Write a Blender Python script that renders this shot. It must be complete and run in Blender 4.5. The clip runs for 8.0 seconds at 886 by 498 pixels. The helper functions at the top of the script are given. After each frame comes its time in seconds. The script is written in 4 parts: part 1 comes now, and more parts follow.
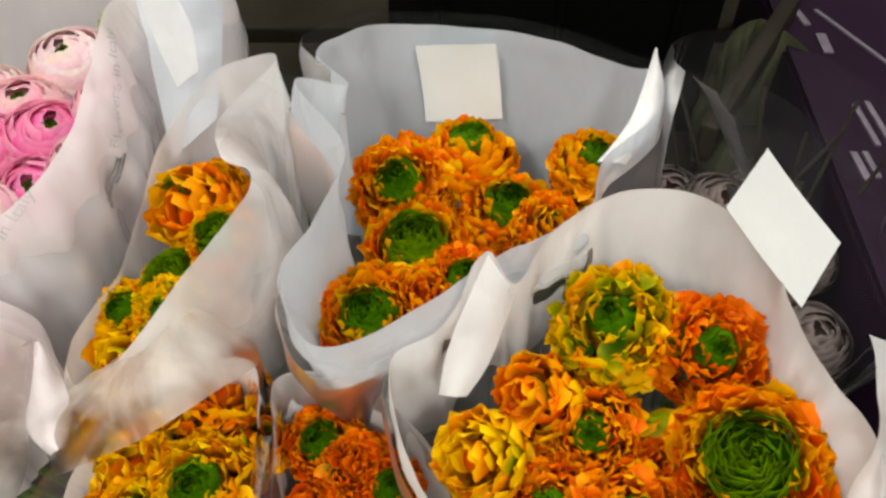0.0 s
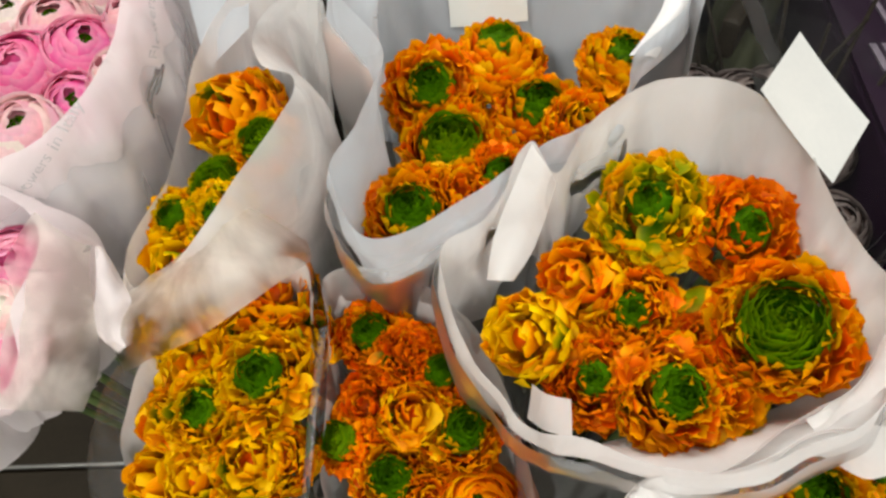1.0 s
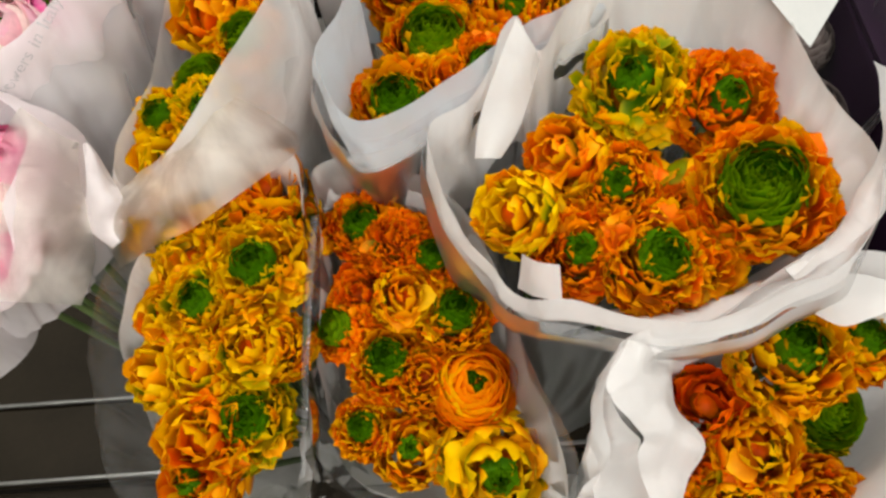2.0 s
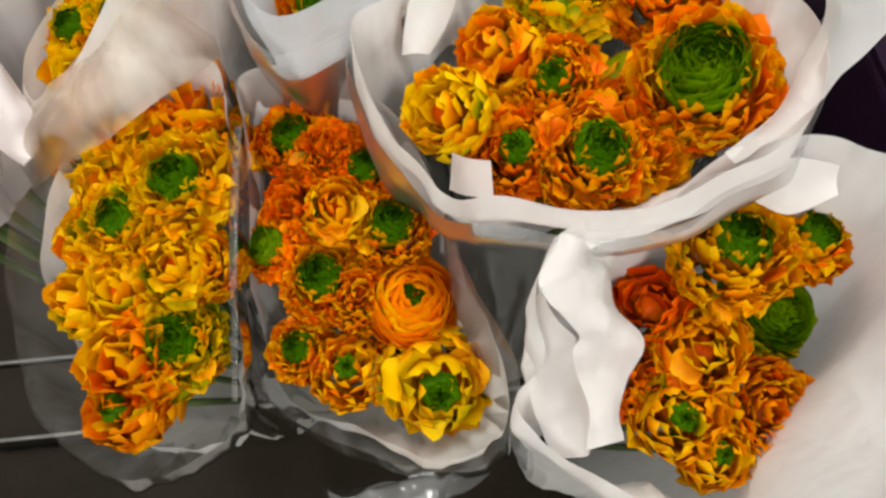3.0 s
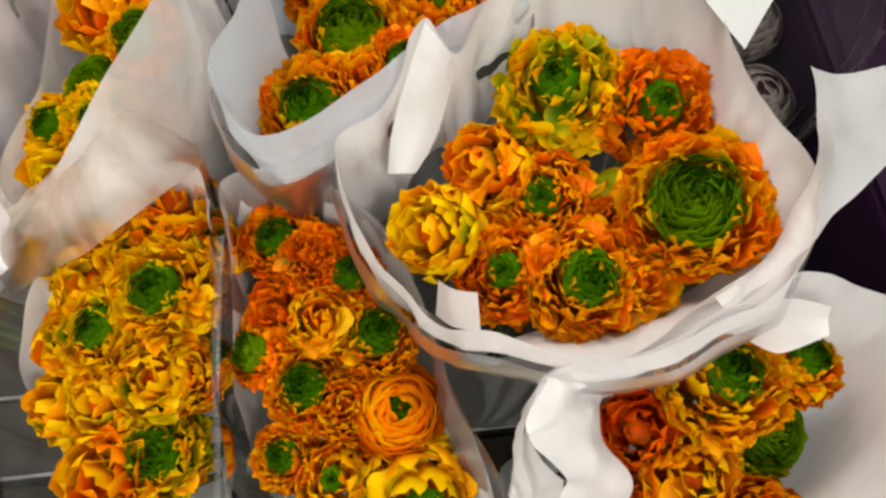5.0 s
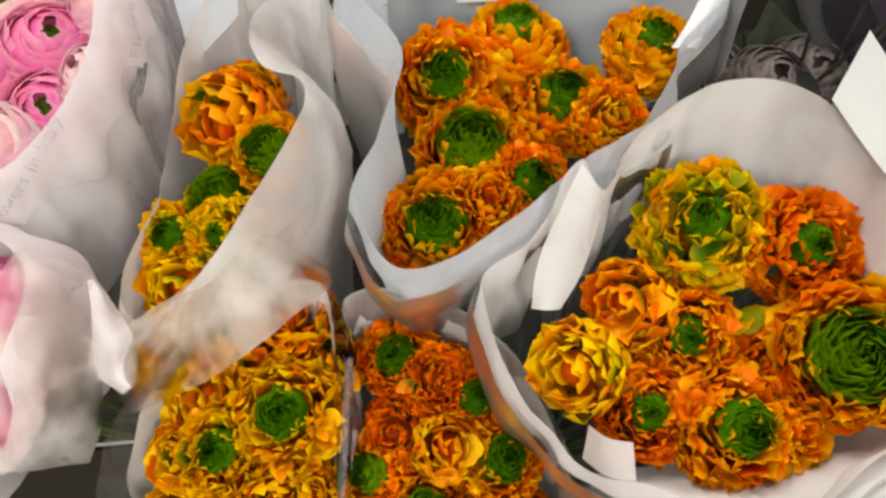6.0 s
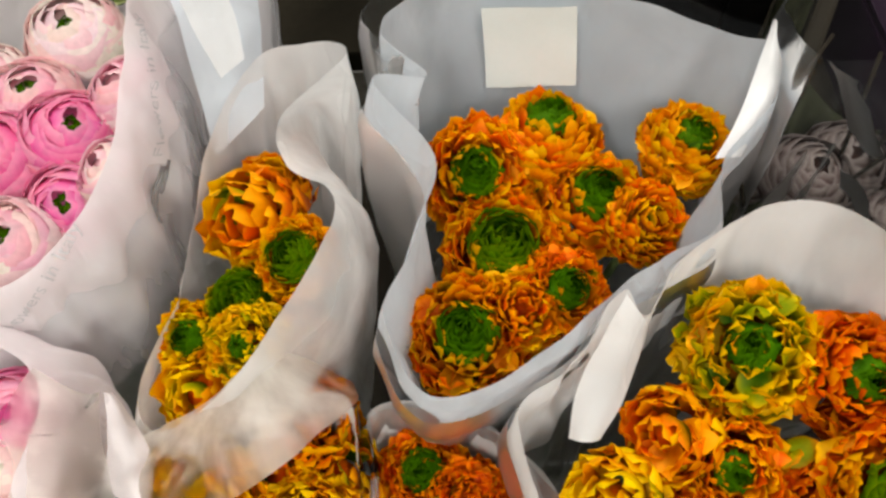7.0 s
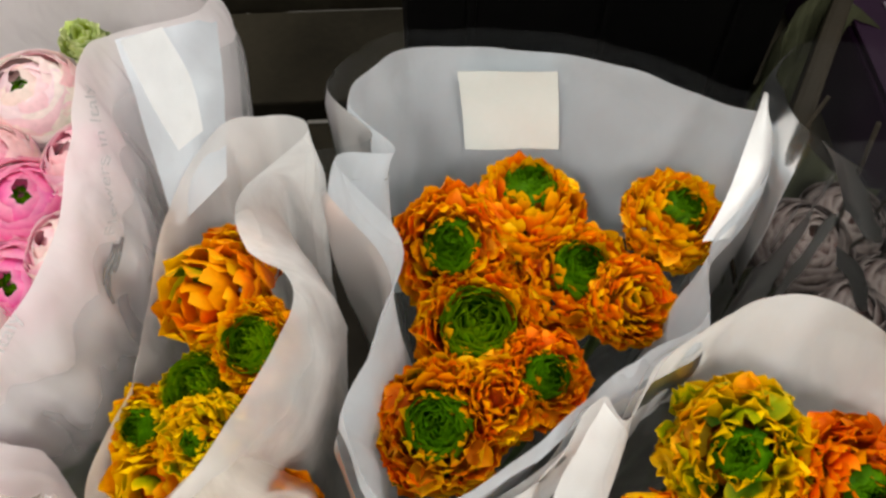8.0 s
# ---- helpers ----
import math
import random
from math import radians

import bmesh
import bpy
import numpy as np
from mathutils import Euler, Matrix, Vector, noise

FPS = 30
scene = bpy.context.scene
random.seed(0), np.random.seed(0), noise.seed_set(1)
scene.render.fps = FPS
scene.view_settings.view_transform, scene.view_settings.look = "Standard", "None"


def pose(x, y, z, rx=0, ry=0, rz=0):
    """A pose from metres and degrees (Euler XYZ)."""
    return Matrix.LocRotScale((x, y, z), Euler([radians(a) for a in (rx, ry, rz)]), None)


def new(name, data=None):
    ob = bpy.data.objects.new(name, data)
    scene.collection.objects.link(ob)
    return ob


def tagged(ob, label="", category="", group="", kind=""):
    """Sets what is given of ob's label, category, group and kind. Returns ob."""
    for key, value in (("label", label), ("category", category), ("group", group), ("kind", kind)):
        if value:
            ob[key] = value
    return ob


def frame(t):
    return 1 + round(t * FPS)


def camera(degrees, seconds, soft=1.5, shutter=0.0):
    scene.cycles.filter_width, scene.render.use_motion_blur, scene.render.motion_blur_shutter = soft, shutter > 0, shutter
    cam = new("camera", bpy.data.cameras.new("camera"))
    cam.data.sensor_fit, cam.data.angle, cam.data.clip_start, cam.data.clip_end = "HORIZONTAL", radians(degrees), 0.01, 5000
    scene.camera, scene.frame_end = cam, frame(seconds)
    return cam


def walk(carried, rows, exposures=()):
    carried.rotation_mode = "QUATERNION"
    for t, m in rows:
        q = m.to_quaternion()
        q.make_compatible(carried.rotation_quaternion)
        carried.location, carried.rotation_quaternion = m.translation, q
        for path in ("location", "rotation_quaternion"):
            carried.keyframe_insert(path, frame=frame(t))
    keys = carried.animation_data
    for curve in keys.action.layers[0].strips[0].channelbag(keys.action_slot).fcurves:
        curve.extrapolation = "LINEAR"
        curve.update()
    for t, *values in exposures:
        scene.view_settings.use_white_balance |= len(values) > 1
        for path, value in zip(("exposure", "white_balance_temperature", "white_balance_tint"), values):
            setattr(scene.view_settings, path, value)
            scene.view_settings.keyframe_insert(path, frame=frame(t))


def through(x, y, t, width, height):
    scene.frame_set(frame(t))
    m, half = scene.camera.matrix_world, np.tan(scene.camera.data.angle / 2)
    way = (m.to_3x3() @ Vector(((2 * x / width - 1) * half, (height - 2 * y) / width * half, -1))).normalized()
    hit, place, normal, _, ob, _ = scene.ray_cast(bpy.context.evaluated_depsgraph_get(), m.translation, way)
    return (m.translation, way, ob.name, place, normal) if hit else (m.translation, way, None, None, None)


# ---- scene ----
from mathutils.bvhtree import BVHTree

cam = camera(60.1, 8.0, soft=2.7)
METRES, EYE, TILT, LEAN, TURN = 0.42, 1.2, -45.0, 0.0, 0.0
ROWS = [
    (0.0, 0.0, 0.0, 0.0, 0.0, 0.0, -0.0),
    (0.5, -0.0144, -0.0094, 0.0041, 0.23, -2.81, 0.75),
    (1.0, -0.0572, -0.0422, -0.042, -0.3, -5.22, 1.87),
    (1.5, -0.0874, -0.0621, -0.0884, -1.06, -7.24, 2.8),
    (2.0, -0.0703, -0.0699, -0.1252, -1.86, -8.85, 3.57),
    (3.5, 0.0279, -0.0258, -0.2259, -3.79, -12.22, 5.1),
    (4.0, 0.0648, -0.0147, -0.1691, -3.95, -12.57, 5.13),
    (5.5, -0.0625, 0.0253, -0.0166, -3.99, -11.44, 4.0),
    (6.0, -0.1437, 0.0552, 0.0607, -3.99, -10.69, 3.26),
    (6.5, -0.1913, 0.0789, 0.112, -3.57, -10.07, 2.69),
    (7.0, -0.165, 0.1128, 0.1676, -3.42, -9.57, 2.42),
    (7.5, -0.1228, 0.1561, 0.1892, -3.4, -9.14, 2.03),
    (8.0, -0.1242, 0.1794, 0.2378, -3.39, -8.66, 2.3),
]
walk(cam, [(t, pose(0, 0, EYE, TILT, LEAN, TURN) @ pose(METRES * x, METRES * y, METRES * z, 90 + pitch, roll, yaw)) for t, x, y, z, yaw, pitch, roll in ROWS])

# ---- light ----
world = bpy.data.worlds.new("world")
world.use_nodes = True
world.node_tree.nodes["Background"].inputs[0].default_value = (0.75, 0.85, 1.0, 1)
world.node_tree.nodes["Background"].inputs[1].default_value = 0.05
scene.world = world
scene.view_settings.exposure = 0.0
CEILING = 2.7
LAMPS = [(-0.8, -1.5, 42), (0.6, -1.5, 32), (-0.8, 0.9, 25), (0.6, 0.9, 19)]


def area(x, y, watts):
    data = bpy.data.lights.new("panel_lamp", "AREA")
    data.shape, data.size, data.size_y, data.energy, data.color = "RECTANGLE", 0.32, 1.15, watts, (1.0, 0.975, 0.915)
    new("panel_lamp", data).matrix_world = pose(x, y, CEILING - 0.065)


for lx, ly, lw in LAMPS:
    area(lx, ly, lw)


# ---- materials ----
def material(name, rough=0.6, spec=0.4, metal=0.0):
    m = bpy.data.materials.new(name)
    m.use_nodes = True
    b = m.node_tree.nodes["Principled BSDF"]
    b.inputs["Roughness"].default_value, b.inputs["Specular IOR Level"].default_value, b.inputs["Metallic"].default_value = rough, spec, metal
    return m, m.node_tree, b


def node(tree, kind, **values):
    n = tree.nodes.new(kind)
    for key, value in values.items():
        n.inputs[key.replace("_", " ")].default_value = value
    return n


def noise_node(tree, scale, detail=4, rough=0.55, coords="Object"):
    n = node(tree, "ShaderNodeTexNoise", Scale=scale, Detail=detail, Roughness=rough)
    tree.links.new(node(tree, "ShaderNodeTexCoord").outputs[coords], n.inputs["Vector"])
    return n


def ramp(tree, fac, *stops):
    r = tree.nodes.new("ShaderNodeValToRGB")
    while len(r.color_ramp.elements) < len(stops):
        r.color_ramp.elements.new(0.5)
    for e, (at, colour) in zip(r.color_ramp.elements, stops):
        e.position, e.color = at, (*colour, 1)
    tree.links.new(fac, r.inputs["Fac"])
    return r.outputs["Color"]


def bump(tree, bsdf, height, strength=0.2, distance=0.001):
    b = node(tree, "ShaderNodeBump", Strength=strength, Distance=distance)
    tree.links.new(height, b.inputs["Height"])
    tree.links.new(b.outputs["Normal"], bsdf.inputs["Normal"])
    return b


def mottled(name, dark, light, scale=20, rough=0.6, spec=0.4, relief=0.15, metal=0.0, distance=0.001):
    """A surface of two close colours in patches, with a finer grain over it."""
    m, tree, b = material(name, rough, spec, metal)
    big, fine = noise_node(tree, scale), noise_node(tree, scale * 14)
    mix = node(tree, "ShaderNodeMath")
    mix.operation = "MULTIPLY_ADD"
    mix.inputs[1].default_value, mix.inputs[2].default_value = 0.35, 0.0
    tree.links.new(fine.outputs["Fac"], mix.inputs[0])
    add = tree.nodes.new("ShaderNodeMath")
    add.operation = "ADD"
    tree.links.new(big.outputs["Fac"], add.inputs[0])
    tree.links.new(mix.outputs[0], add.inputs[1])
    tree.links.new(ramp(tree, add.outputs[0], (0.4, dark), (0.9, light)), b.inputs["Base Color"])
    bump(tree, b, add.outputs[0], relief, distance)
    return m


def petal_material(name, glow=0.3, rough=0.5):
    """Petals: the colour is set per petal; veins run along it and light shines through."""
    m, tree, b = material(name, rough, 0.09)
    colour = tree.nodes.new("ShaderNodeVertexColor")
    colour.layer_name = "petal"
    spots = noise_node(tree, 260, 3)
    hue = node(tree, "ShaderNodeHueSaturation", Saturation=1.12)
    var = node(tree, "ShaderNodeMapRange")
    var.inputs["To Min"].default_value, var.inputs["To Max"].default_value = 0.8, 1.18
    tree.links.new(spots.outputs["Fac"], var.inputs["Value"])
    tree.links.new(var.outputs["Result"], hue.inputs["Value"])
    tree.links.new(colour.outputs["Color"], hue.inputs["Color"])
    tree.links.new(hue.outputs["Color"], b.inputs["Base Color"])
    veins = noise_node(tree, 900, 2)
    bump(tree, b, veins.outputs["Fac"], 0.25, 0.0006)
    light = tree.nodes.new("ShaderNodeBsdfTranslucent")
    tree.links.new(hue.outputs["Color"], light.inputs["Color"])
    mix = node(tree, "ShaderNodeMixShader", Fac=glow)
    tree.links.new(b.outputs[0], mix.inputs[1])
    tree.links.new(light.outputs[0], mix.inputs[2])
    tree.links.new(mix.outputs[0], tree.nodes["Material Output"].inputs["Surface"])
    return m


def paper_material(name, tint=(0.95, 0.95, 0.95), clear=0.07, through=0.32, scale=16):
    """Thin tissue: it scatters light to both sides and lets a little through, half of it blurred, more where the fibres are thin."""
    m, tree, b = material(name, 0.6, 0.3)
    coords = node(tree, "ShaderNodeTexCoord")
    stretch = node(tree, "ShaderNodeMapping")
    stretch.inputs["Scale"].default_value = (1.0, 1.0, 0.55)
    tree.links.new(coords.outputs["Object"], stretch.inputs["Vector"])
    fibres = node(tree, "ShaderNodeTexNoise", Scale=scale * 1.6, Detail=5, Roughness=0.6, Distortion=0.5)
    tree.links.new(stretch.outputs[0], fibres.inputs["Vector"])
    tree.links.new(ramp(tree, fibres.outputs["Fac"], (0.3, tuple(c * 0.8 for c in tint)), (0.62, tint)), b.inputs["Base Color"])
    creases = node(tree, "ShaderNodeTexNoise", Scale=24, Detail=3, Roughness=0.55, Distortion=0.4)
    tree.links.new(stretch.outputs[0], creases.inputs["Vector"])
    relief = bump(tree, b, creases.outputs["Fac"], 0.8, 0.008)
    back = tree.nodes.new("ShaderNodeBsdfTranslucent")
    back.inputs["Color"].default_value = (*tint, 1)
    tree.links.new(relief.outputs["Normal"], back.inputs["Normal"])
    mix = node(tree, "ShaderNodeMixShader", Fac=through)
    tree.links.new(b.outputs[0], mix.inputs[1])
    tree.links.new(back.outputs[0], mix.inputs[2])
    hole = tree.nodes.new("ShaderNodeBsdfTransparent")
    blur = node(tree, "ShaderNodeBsdfRefraction", IOR=1.2, Roughness=0.6)
    blur.inputs["Color"].default_value = (*tint, 1)
    gap = node(tree, "ShaderNodeMixShader", Fac=0.5)
    tree.links.new(hole.outputs[0], gap.inputs[1])
    tree.links.new(blur.outputs[0], gap.inputs[2])
    amount = node(tree, "ShaderNodeMapRange")
    amount.inputs["From Min"].default_value, amount.inputs["From Max"].default_value = 0.36, 0.68
    amount.inputs["To Min"].default_value, amount.inputs["To Max"].default_value = clear * 0.4, clear * 1.9
    tree.links.new(fibres.outputs["Fac"], amount.inputs["Value"])
    out = tree.nodes.new("ShaderNodeMixShader")
    tree.links.new(amount.outputs["Result"], out.inputs["Fac"])
    tree.links.new(mix.outputs[0], out.inputs[1])
    tree.links.new(gap.outputs[0], out.inputs[2])
    tree.links.new(out.outputs[0], tree.nodes["Material Output"].inputs["Surface"])
    return m


def film_material(name, haze=0.09, rough=0.14, ior=1.5):
    """Clear wrapping film: see-through, with sharp gloss and a faint haze."""
    m = bpy.data.materials.new(name)
    m.use_nodes = True
    tree = m.node_tree
    tree.nodes.remove(tree.nodes["Principled BSDF"])
    clear, gloss, milk = (tree.nodes.new("ShaderNodeBsdf" + k) for k in ("Transparent", "Glossy", "Diffuse"))
    clear.inputs["Color"].default_value = (0.97, 0.98, 0.98, 1)
    gloss.inputs["Roughness"].default_value = rough
    milk.inputs["Color"].default_value = (0.8, 0.82, 0.84, 1)
    fres = node(tree, "ShaderNodeFresnel", IOR=ior)
    creases = noise_node(tree, 26, 1)
    b = node(tree, "ShaderNodeBump", Strength=0.35, Distance=0.004)
    tree.links.new(creases.outputs["Fac"], b.inputs["Height"])
    for n in (gloss, fres):
        tree.links.new(b.outputs["Normal"], n.inputs["Normal"])
    one, two = node(tree, "ShaderNodeMixShader", Fac=haze), tree.nodes.new("ShaderNodeMixShader")
    tree.links.new(clear.outputs[0], one.inputs[1])
    tree.links.new(milk.outputs[0], one.inputs[2])
    tree.links.new(fres.outputs[0], two.inputs["Fac"])
    tree.links.new(one.outputs[0], two.inputs[1])
    tree.links.new(gloss.outputs[0], two.inputs[2])
    tree.links.new(two.outputs[0], tree.nodes["Material Output"].inputs["Surface"])
    return m


PETAL = petal_material("petal")
PINK_PETAL = petal_material("pink_petal", 0.42, 0.5)
LEAF = mottled("leaf_green", (0.05, 0.12, 0.02), (0.12, 0.22, 0.04), 60)
STEM = mottled("stem_green", (0.07, 0.12, 0.03), (0.14, 0.2, 0.06), 40)
TISSUE = paper_material("white_tissue")
VEIL = paper_material("sheer_tissue", (0.96, 0.95, 0.94), 0.2, 0.36, 14)
PEACH_VEIL = paper_material("thin_rolled_tissue", (0.96, 0.95, 0.94), 0.3, 0.34, 10)
BLUE_VEIL = paper_material("cool_sheer_tissue", (0.84, 0.9, 0.96), 0.2, 0.45, 18)
SHEER = paper_material("sheerest_tissue", (0.96, 0.93, 0.87), 0.8, 0.4, 9)
CREASED = paper_material("creased_tissue", (0.92, 0.91, 0.9), 0.1, 0.45, 26)
# White tissue; the pink light coming through from the flowers is in its tint.
PINK_GLOW_VEIL = paper_material("pink_glow_tissue", (0.97, 0.915, 0.93), 0.2, 0.34, 14)
THIN_TISSUE = paper_material("thin_tissue", (0.93, 0.93, 0.925), 0.22, 0.5)
# White card greyed to hold back the strong light on its upturned face.
DIMMED_CARD = mottled("dimmed_white_card", (0.48, 0.49, 0.48), (0.54, 0.54, 0.52), 30, 0.6, 0.3, 0.05)
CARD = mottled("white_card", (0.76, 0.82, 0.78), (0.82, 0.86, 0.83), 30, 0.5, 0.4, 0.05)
FILM = film_material("clear_film")
SMOKE_FILM = film_material("hazy_film", 0.008, 0.3, 1.15)
# Its haze gives the dark grey of the shaded wraps below the rims.
MILKY_FILM = film_material("milky_film", 0.22, 0.35, 1.25)
INK = mottled("grey_ink", (0.5, 0.49, 0.5), (0.6, 0.59, 0.6), 60, 0.7, 0.2)
STROKE = mottled("dull_stroke", (0.12, 0.1, 0.1), (0.2, 0.17, 0.17), 90, 0.45, 0.5, 0.1, 0.6)
TWIG = mottled("dark_twig", (0.01, 0.008, 0.006), (0.024, 0.019, 0.013), 60, 0.8, 0.1)
BLACK = mottled("black_plastic", (0.001, 0.001, 0.001), (0.0024, 0.0022, 0.002), 14, 0.7, 0.03)
DARK_METAL = mottled("dark_metal", (0.012, 0.0095, 0.006), (0.024, 0.019, 0.0125), 9, 0.55, 0.1, 0.08)
BRIGHT_EDGE = mottled("worn_steel_edge", (0.3, 0.3, 0.29), (0.5, 0.5, 0.48), 30, 0.3, 0.5, 0.1, 0.8)
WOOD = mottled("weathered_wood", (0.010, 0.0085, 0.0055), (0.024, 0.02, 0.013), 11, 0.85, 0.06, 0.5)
PURPLE = mottled("purple_carton", (0.009, 0.002, 0.01), (0.014, 0.0035, 0.015), 18, 0.6, 0.12)
PRINT = mottled("pale_print", (0.11, 0.09, 0.12), (0.17, 0.14, 0.17), 80, 0.6, 0.2)
OLIVE = mottled("olive_paper", (0.04, 0.043, 0.02), (0.075, 0.078, 0.04), 16, 0.7, 0.3, 0.4, 0.0, 0.004)
WALL = mottled("painted_wall", (0.66, 0.65, 0.62), (0.75, 0.74, 0.71), 3, 0.8, 0.2)
FLOOR = mottled("concrete_floor", (0.1, 0.095, 0.085), (0.17, 0.16, 0.145), 4, 0.7, 0.3, 0.3)
LAMP = bpy.data.materials.new("lamp_panel")
LAMP.use_nodes = True
LAMP.node_tree.nodes["Principled BSDF"].inputs["Emission Color"].default_value = (1, 0.98, 0.95, 1)
LAMP.node_tree.nodes["Principled BSDF"].inputs["Emission Strength"].default_value = 3.0


# ---- mesh helpers ----
def part(name, bm, mat, parent=None, label="", smooth=False):
    """Link a bmesh as one mesh object under a thing or a part; the bmesh is in world places."""
    me = bpy.data.meshes.new(name)
    bm.to_mesh(me)
    bm.free()
    return hang(name, me, mat, parent, label, smooth)


def hang(name, me, mat, parent=None, label="", smooth=False):
    me.materials.append(mat)
    if smooth:
        me.polygons.foreach_set("use_smooth", [True] * len(me.polygons))
    ob = new(name, me)
    if parent:
        ob.parent = parent
        ob.matrix_parent_inverse = Matrix.Translation(world_place(parent)).inverted()
    return tagged(ob, label)


def world_place(ob):
    place = Vector(ob.location)
    return place + world_place(ob.parent) - world_place(ob.parent) if ob.parent else place


def empty(name, x, y, z):
    ob = new(name)
    ob.location = (x, y, z)
    ob.empty_display_size = 0.05
    return ob


def block(bm, centre, size, turn=None, bevel=0.0):
    made = bmesh.ops.create_cube(bm, size=1.0)["verts"]
    m = Matrix.Translation(centre) @ (turn or Matrix()) @ Matrix.Diagonal((*size, 1))
    bmesh.ops.transform(bm, matrix=m, verts=made)
    if bevel:
        edges = list({e for v in made for e in v.link_edges})
        bmesh.ops.bevel(bm, geom=edges, offset=bevel, segments=2, profile=0.6, affect="EDGES")
    return bm


def spline(knots, count, closed=True):
    """Points along a smooth curve through the knots."""
    k, n = [Vector(p) for p in knots], len(knots)
    spans = n if closed else n - 1
    out = []
    for i in range(count):
        s = i / (count if closed else count - 1) * spans
        j = min(int(s), spans - 1)
        f = s - j
        a, b, c, d = (k[q % n] if closed else k[max(0, min(n - 1, q))] for q in (j - 1, j, j + 1, j + 2))
        out.append(0.5 * ((2 * b) + (c - a) * f + (2 * a - 5 * b + 4 * c - d) * f * f + (3 * b - a - 3 * c + d) * f**3))
    return out


def grid_mesh(name, rows, closed=False):
    """A sheet from equal rows of points."""
    n = len(rows[0])
    verts = [tuple(p) for row in rows for p in row]
    faces = []
    for r in range(len(rows) - 1):
        for c in range(n if closed else n - 1):
            d = (c + 1) % n
            faces.append((r * n + c, r * n + d, (r + 1) * n + d, (r + 1) * n + c))
    me = bpy.data.meshes.new(name)
    me.from_pydata(verts, [], faces)
    return me


def tube(bm, points, radius, sides=6):
    rings = []
    for i, p in enumerate(points):
        way = (points[min(i + 1, len(points) - 1)] - points[max(i - 1, 0)]).normalized()
        a = way.orthogonal().normalized()
        b = way.cross(a)
        rings.append([bm.verts.new(p + radius * (math.cos(2 * math.pi * k / sides) * a + math.sin(2 * math.pi * k / sides) * b)) for k in range(sides)])
    for r, s in zip(rings, rings[1:]):
        for k in range(sides):
            bm.faces.new((r[k], r[(k + 1) % sides], s[(k + 1) % sides], s[k]))
    bm.faces.new(rings[0][::-1])
    bm.faces.new(rings[-1])
    return bm


# ---- flowers ----
ORANGE, DEEP, AMBER, YELLOW, RED = (0.95, 0.19, 0.003), (0.8, 0.1, 0.003), (0.95, 0.33, 0.004), (0.95, 0.53, 0.008), (0.62, 0.05, 0.006)
CREVICE_RUST = (0.4, 0.05, 0.003)
GOLD = (0.96, 0.59, 0.012)
GREEN, MOSS, LIME = (0.12, 0.27, 0.015), (0.035, 0.11, 0.007), (0.26, 0.33, 0.014)
ROSE, BLUSH, CREAM, SHELL = (0.84, 0.2, 0.44), (0.9, 0.6, 0.63), (0.92, 0.82, 0.78), (0.88, 0.42, 0.56)
PALETTES = {
    "orange": [ORANGE, ORANGE, DEEP, AMBER, AMBER, YELLOW],
    "deep": [DEEP, DEEP, ORANGE, ORANGE, AMBER, ORANGE],
    "amber": [AMBER, AMBER, YELLOW, ORANGE, YELLOW, AMBER],
    "yellow": [YELLOW, GOLD, GOLD, AMBER, YELLOW, AMBER],
    "lime": [GOLD, YELLOW, AMBER, GOLD, YELLOW, LIME],
    "red": [RED, DEEP, RED, ORANGE],
    "green": [GREEN, GREEN, LIME, MOSS],
    "eye": [(0.05, 0.15, 0.01), MOSS, (0.08, 0.19, 0.012), (0.025, 0.08, 0.006)],
    "rose": [ROSE, ROSE, SHELL],
    "blush": [BLUSH, CREAM, BLUSH, SHELL],
    "cream": [CREAM, CREAM, BLUSH],
    "wide_eye": [GREEN, (0.08, 0.19, 0.012), MOSS, (0.1, 0.23, 0.014)],
    "bud": [(0.5, 0.6, 0.2), (0.62, 0.68, 0.36), (0.55, 0.66, 0.28)],
    # Pinkish brown taken down to near black: the shade deep in the film.
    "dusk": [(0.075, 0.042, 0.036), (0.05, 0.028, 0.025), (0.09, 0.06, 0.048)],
}


class Sheets:
    """Collects petals, each a small curved sheet of its own colour, into one mesh."""

    def __init__(self):
        self.verts, self.faces, self.colours = [], [], []

    def add(self, rows, colours):
        """Colours go by row, or by point where a row's entry is a list."""
        n, start = len(rows[0]), len(self.verts)
        for row, colour in zip(rows, colours):
            self.verts += [tuple(p) for p in row]
            self.colours += [(*c, 1.0) for c in colour] if isinstance(colour, list) else [(*colour, 1.0)] * n
        for r in range(len(rows) - 1):
            for c in range(n - 1):
                a = start + r * n + c
                self.faces.append((a, a + 1, a + n + 1, a + n))

    def mesh(self, name):
        me = bpy.data.meshes.new(name)
        me.from_pydata(self.verts, [], self.faces)
        layer = me.color_attributes.new("petal", "FLOAT_COLOR", "POINT")
        layer.data.foreach_set("color", [v for c in self.colours for v in c])
        return me


def blend(a, b, f):
    return tuple(x + (y - x) * f for x, y in zip(a, b))


